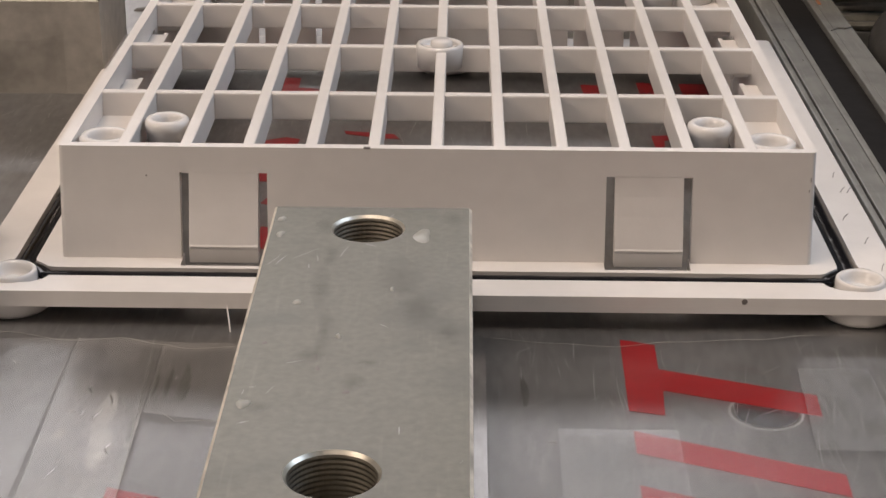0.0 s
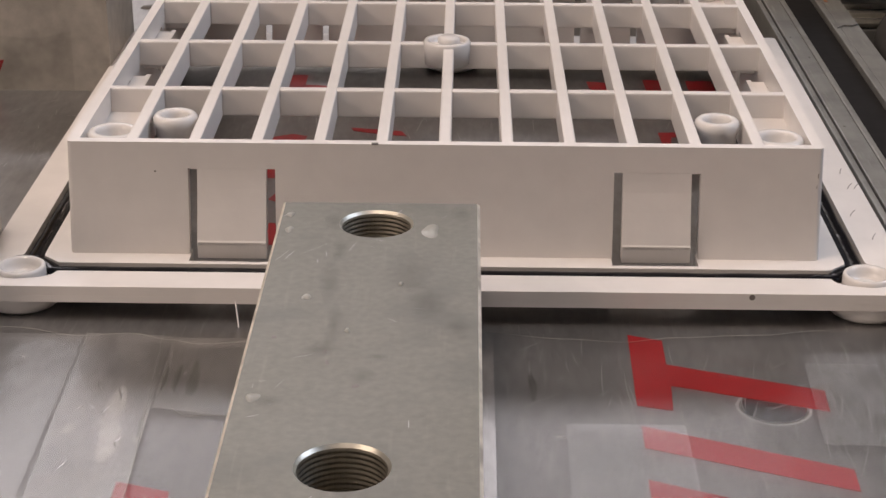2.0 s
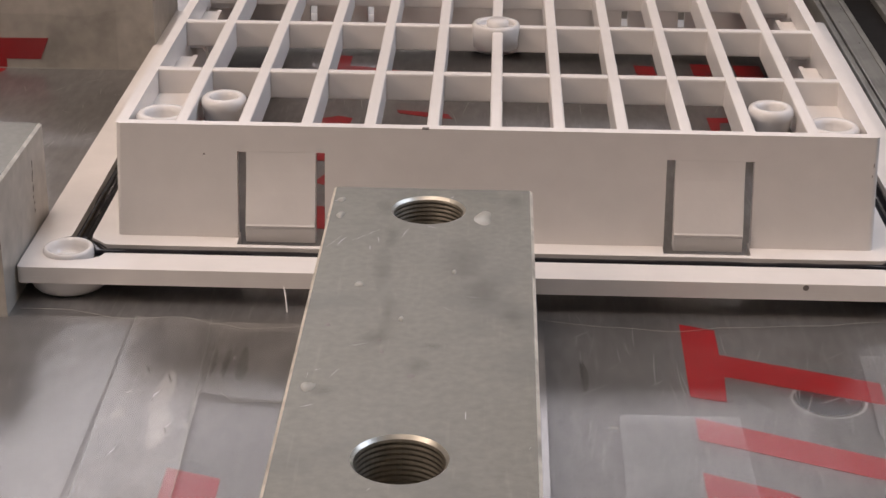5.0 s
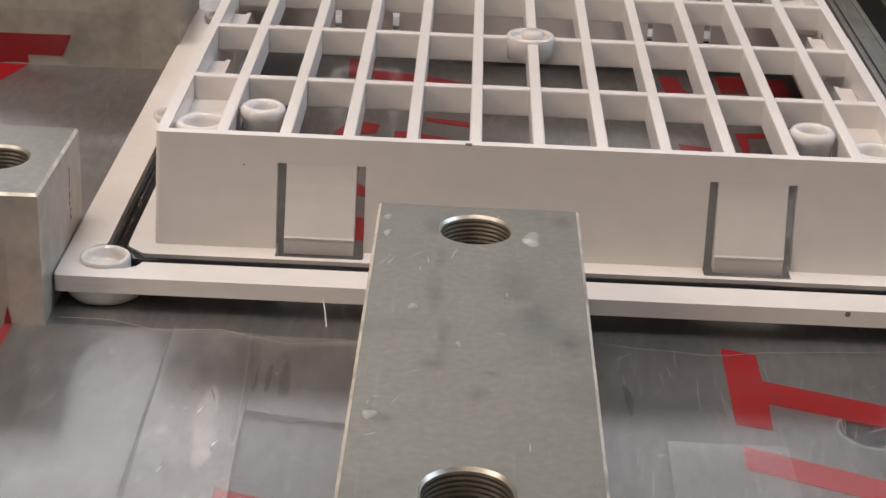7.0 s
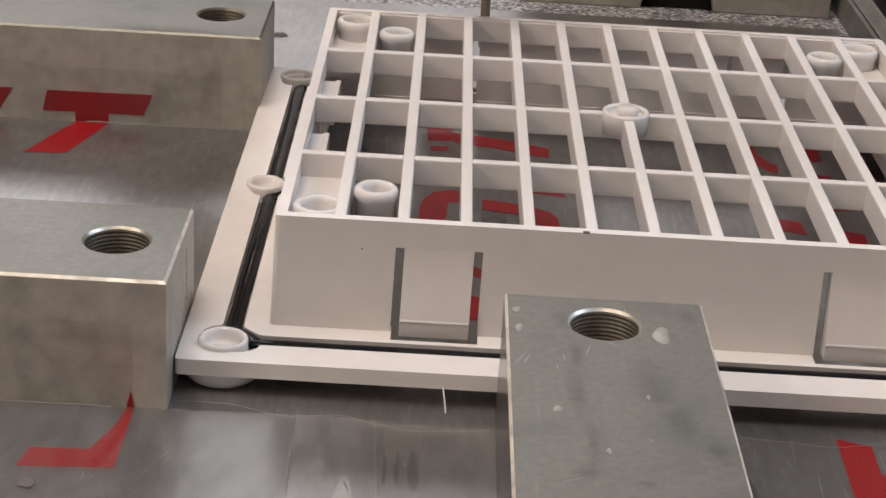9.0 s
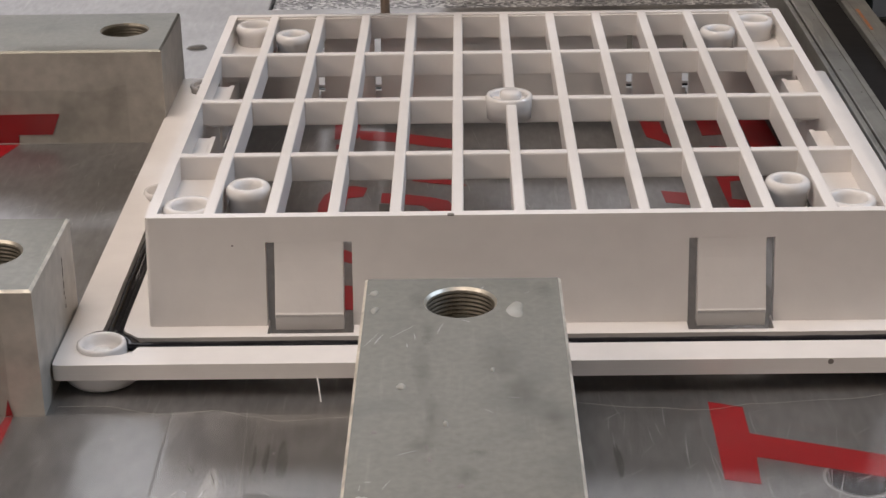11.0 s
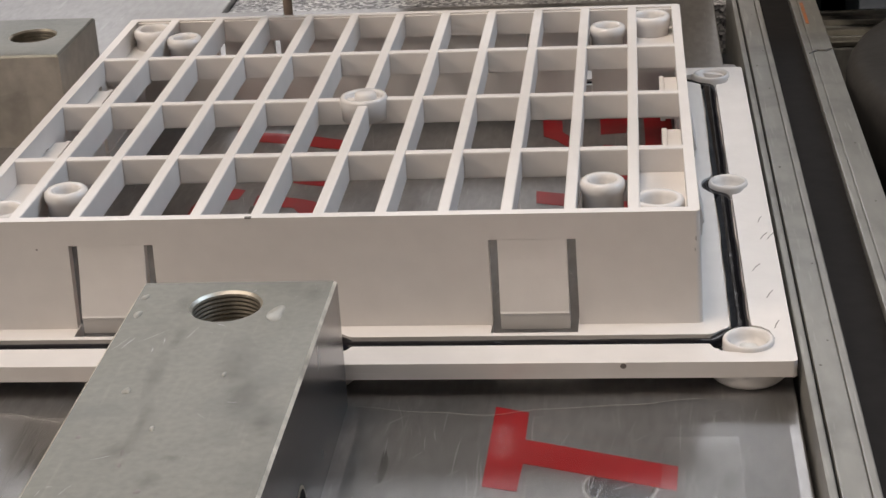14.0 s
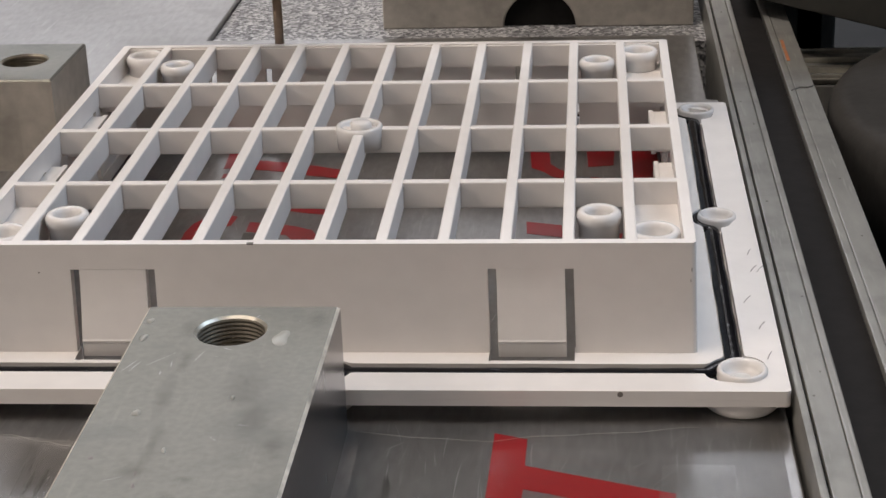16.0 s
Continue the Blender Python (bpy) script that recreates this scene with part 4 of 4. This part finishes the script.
for i in range(1, 12):
    piece("rib", rib_me, (X0 + i * PX, 0, 0), cover)
for j in range(1, 4):
    for i in range(12):
        piece("cross_rib", cross_me, (X0 + i * PX, j * PY, 0), cover)
# ledge inside the back and front walls
part("wall_ledge", boxed(T, W - T, D - T - 0.03, D - T + 0.004, TOP - DEPTH, TOP - 0.012), WHITE, cover)
# corner floors with their bosses
for mx, my in ((0, 0), (1, 0), (0, 1), (1, 1)):
    fx = (lambda x: W - x) if mx else (lambda x: x)
    fy = (lambda y: D - y) if my else (lambda y: y)
    xs, ys = sorted((fx(T - 0.01), fx(PX + 0.02))), sorted((fy(T - 0.01), fy(PY)))
    part("corner_floor", boxed(*xs, *ys, TOP - DEPTH - 0.03, TOP - DEPTH + 0.022), WHITE, cover)
    for cx, cy, top, r in ((fx(0.218), fy(0.225), TOP - 0.008, 0.142), (fx(0.507), fy(0.50 if my else 0.475), TOP + 0.004, 0.122)):
        low = TOP - DEPTH - 0.10 if r < 0.13 else TOP - DEPTH - 0.02
        part("corner_boss", turned([(r - 0.012, low), (r - 0.011, top - 0.080), (r - 0.003, top - 0.064), (r + 0.001, top - 0.045), (r, top - 0.026), (r - 0.006, top - 0.010),
                                    (r - 0.018, top), (r - 0.038, top), (r - 0.050, top - 0.008), (r - 0.056, top - 0.030), (r - 0.060, top - 0.14)], cx, cy, 40, cap=(True, True)), WHITE_WET, cover, smooth=True)
# ring in the middle of the grille
cx, cy = W / 2 - 0.01, D / 2 - 0.005
part("centre_ring", turned([(0.140, TOP - 0.125), (0.146, TOP + 0.005), (0.138, TOP + 0.02), (0.118, TOP + 0.02), (0.108, TOP + 0.005), (0.104, TOP - 0.03)],
                           cx, cy, 40, cap=(True, True)), WHITE_WET, cover, smooth=True)
part("centre_nub", turned([(0.07, TOP - 0.03), (0.066, TOP + 0.028), (0.05, TOP + 0.04)], cx + 0.01, cy + 0.01, 24, cap=(True, True)), WHITE_WET, cover, smooth=True)
# flash hair, scuffs
part("flash_hair", tube([(0.92 + 0.004 * i, FY0 - 0.002 - 0.012 * i, FL0 + 0.015 - 0.013 * i - 0.0016 * i * i) for i in range(7)], 0.004, seg=6), WHITE, cover, "thin hair of moulding flash")
part("scuff", turned([(0.017, FY0 + 0.002), (0.014, FY0 - 0.002)], 3.555, 0.168, 16, "y", cap=(True, True)), DENT, cover, "small dark dent in the rim")
part("scuff", boxed(1.60, 1.635, 0.008, 0.03, TOP - 0.004, TOP + 0.002), STAIN, cover, "tiny burr on the top edge")
for mx, mz, mw, mh in ((3.936, 0.66, 0.0022, 0.012), (3.930, 0.60, 0.0018, 0.008), (0.46, 0.65, 0.005, 0.004)):
    x_, y_, z_ = draft(mx, 0.0, mz)
    part("scuff", boxed(x_ - mw, x_ + mw, y_ - 0.0010, y_ + 0.004, z_ - mh, z_ + mh, chamfer=0.001), DENT, cover, "small dark mark on the wall")
rnd = random.Random(5)
for _ in range(6):
    sx, sy = W + 0.30 + rnd.uniform(0, 0.12), rnd.uniform(-0.1, 1.5)
    a = rnd.uniform(0.5, 1.3)
    part("scuff", tube([(sx, sy, FL1 + 0.001), (sx + 0.02 * math.sin(a), sy + 0.05, FL1 + 0.001), (sx + 0.045 * math.sin(a), sy + 0.09, FL1 + 0.001)], 0.0022, seg=6), DENT, cover, "dark scratch")

# screws in the corner bosses
for i in (0, 2, 4, 6):
    bx, by = BOSS[i]
    sc = thing("screw", "small bright steel screw in the flange boss", "screw", (bx, by, BASE), group="flange screws")
    part("head", turned([(0.050, BASE + 0.019), (0.046, BASE + 0.024), (0.034, BASE + 0.030), (0.014, BASE + 0.033)], bx, by, 28, cap=(True, True)), ZINC, sc, smooth=True)

# ---- black sealant bead ----
line = groove_line(0.197, 0.166)
wob = [0.044 + 0.006 * noise.noise(Vector((p[0] * 4, p[1] * 4, 3))) for p in line]
bead = part("sealant_bead", tube([(x, y, 0.162) for x, y in line], lambda i: wob[i], closed=True, seg=12, flat=0.5), BLACK, smooth=True)
tagged(bead, "glossy black sealant bead in the flange groove", "sealant")

# ---- dispensing head over the groove ----
NX0, NY0 = 1.12, D + 0.20
head = thing("dispensing_head", "grey metal dispensing head with valves and a thin raised needle", "dispenser", (NX0, NY0, FL1))


def hb(x0, x1, y0, y1, z0, z1, c=0.012):
    return boxed(NX0 + x0, NX0 + x1, NY0 + y0, NY0 + y1, z0, z1, chamfer=c)


part("needle", turned([(0.034, FL1 + 0.03), (0.034, 0.90)], NX0, NY0, 24, cap=(True, True)), COPPER, head, "thin steel needle", smooth=True)
part("nozzle_foot", hb(-0.75, 0.62, -0.26, 0.35, 0.89, 1.12), HEAD, head)
part("valve_body", hb(-0.66, 0.54, -0.36, 0.42, 1.123, 2.6), HEAD, head)
for sx0, sx1 in ((-1.06, -0.76), (0.63, 0.92)):
    br = part("side_bracket", hb(sx0, sx1, -0.2, 0.3, 0.95, 1.45), COPPER, head, "coppery side bracket")
    part("bracket_screw", turned([(0.10, NY0 - 0.2), (0.10, NY0 - 0.235), (0.09, NY0 - 0.24)], NX0 + (sx0 + sx1) / 2, 1.18, 28, "y", cap=(True, True)), HEAD, br)
for kx, cz in ((-1.30, 1.08), (0.90, 1.12)):
    part("knob", turned([(0.10, NX0 + kx), (0.105, NX0 + kx + 0.03), (0.105, NX0 + kx + 0.14), (0.06, NX0 + kx + 0.15), (0.06, NX0 + kx + 0.24)], NY0, cz, 24, "x", cap=(True, True)), BRASS, head, "brass adjusting knob", smooth=False)
# second and third valve to the sides
part("label_block", hb(1.75, 2.0, -0.15, 0.2, 1.10, 1.6), HEAD, head)
part("second_valve", hb(2.03, 2.62, -0.25, 0.3, 1.08, 2.4), HEAD, head)
part("third_valve", hb(-2.75, -2.12, -0.25, 0.3, 0.90, 1.6), BRASS, head, "worn brass-coated valve block")
part("third_valve_cap", hb(-2.09, -1.88, -0.22, 0.28, 0.90, 1.5), BRASS, head)
part("third_knob", turned([(0.12, NX0 - 2.98), (0.13, NX0 - 2.95), (0.13, NX0 - 2.8), (0.09, NX0 - 2.78)], NY0, 1.06, 24, "x", cap=(True, True)), BRASS, head)


def elbow(x, y, z, dx, dz, parent):
    """A black push-in elbow with a hex collar, a disc and a tube."""
    p0 = Vector((x, y, z))
    e = part("elbow_fitting", tube([p0 + Vector((0, -0.05, 0.9)), p0 + Vector((0, -0.02, 0.35)), p0 + Vector((0.02, -0.01, 0.12)), p0 + Vector((0.10, 0, 0.02)),
                                    p0 + Vector((0.25 * dx, 0, 0.06)), p0 + Vector((0.62 * dx, 0, 0.06 + 0.25 * dz))], 0.17, seg=20), RUBBER, parent, "black elbow fitting", smooth=True)
    end = p0 + Vector((0.62 * dx, 0, 0.06 + 0.25 * dz))
    d = Vector((dx, 0, 0.35 * dz)).normalized()
    part("collar", tube([end, end + d * 0.14], 0.16, seg=6), CHROME, e)
    part("disc", tube([end + d * 0.145, end + d * 0.23], 0.30, seg=32), IVORY, e, "ivory disc", smooth=False)
    part("tube", tube([end + d * 0.235, end + d * 1.0], 0.15, seg=24), CHROME, e, "chromed tube", smooth=True)


elbow(NX0 - 2.3, NY0 - 0.1, 1.02, 1.0, 0.6, head)
elbow(NX0 + 2.3, NY0 - 0.1, 1.22, -1.0, 0.4, head)
for k, (z0, z1) in enumerate(((1.30, 1.33), (1.36, 1.39), (1.42, 1.45))):
    part("lettering", hb(1.80, 1.95, -0.153, -0.150, z0, z1, 0.0), RUBBER, head, "dark lettering")
for sx in (-0.55, 0.43):
    part("cap_screw", turned([(0.05, NY0 - 0.36), (0.05, NY0 - 0.375), (0.035, NY0 - 0.38)], NX0 + sx, 1.30, 20, "y", cap=(True, True)), CHROME, head)
part("plug", turned([(0.20, 1.75), (0.20, 1.45), (0.16, 1.34), (0.08, 1.30)], NX0 - 0.05, NY0 - 0.46, 28, cap=(True, True)), RUBBER, head, "black rounded plug", smooth=True)
# Added mounting plate, sized to block bright reflections under the grille.
part("carriage_shade_plate", hb(-3.0, 2.8, 0.46, 0.75, 1.65, 2.65), HEAD, head, "wide aluminium carriage plate added to darken reflections")
head.location.z += 0.30 * U
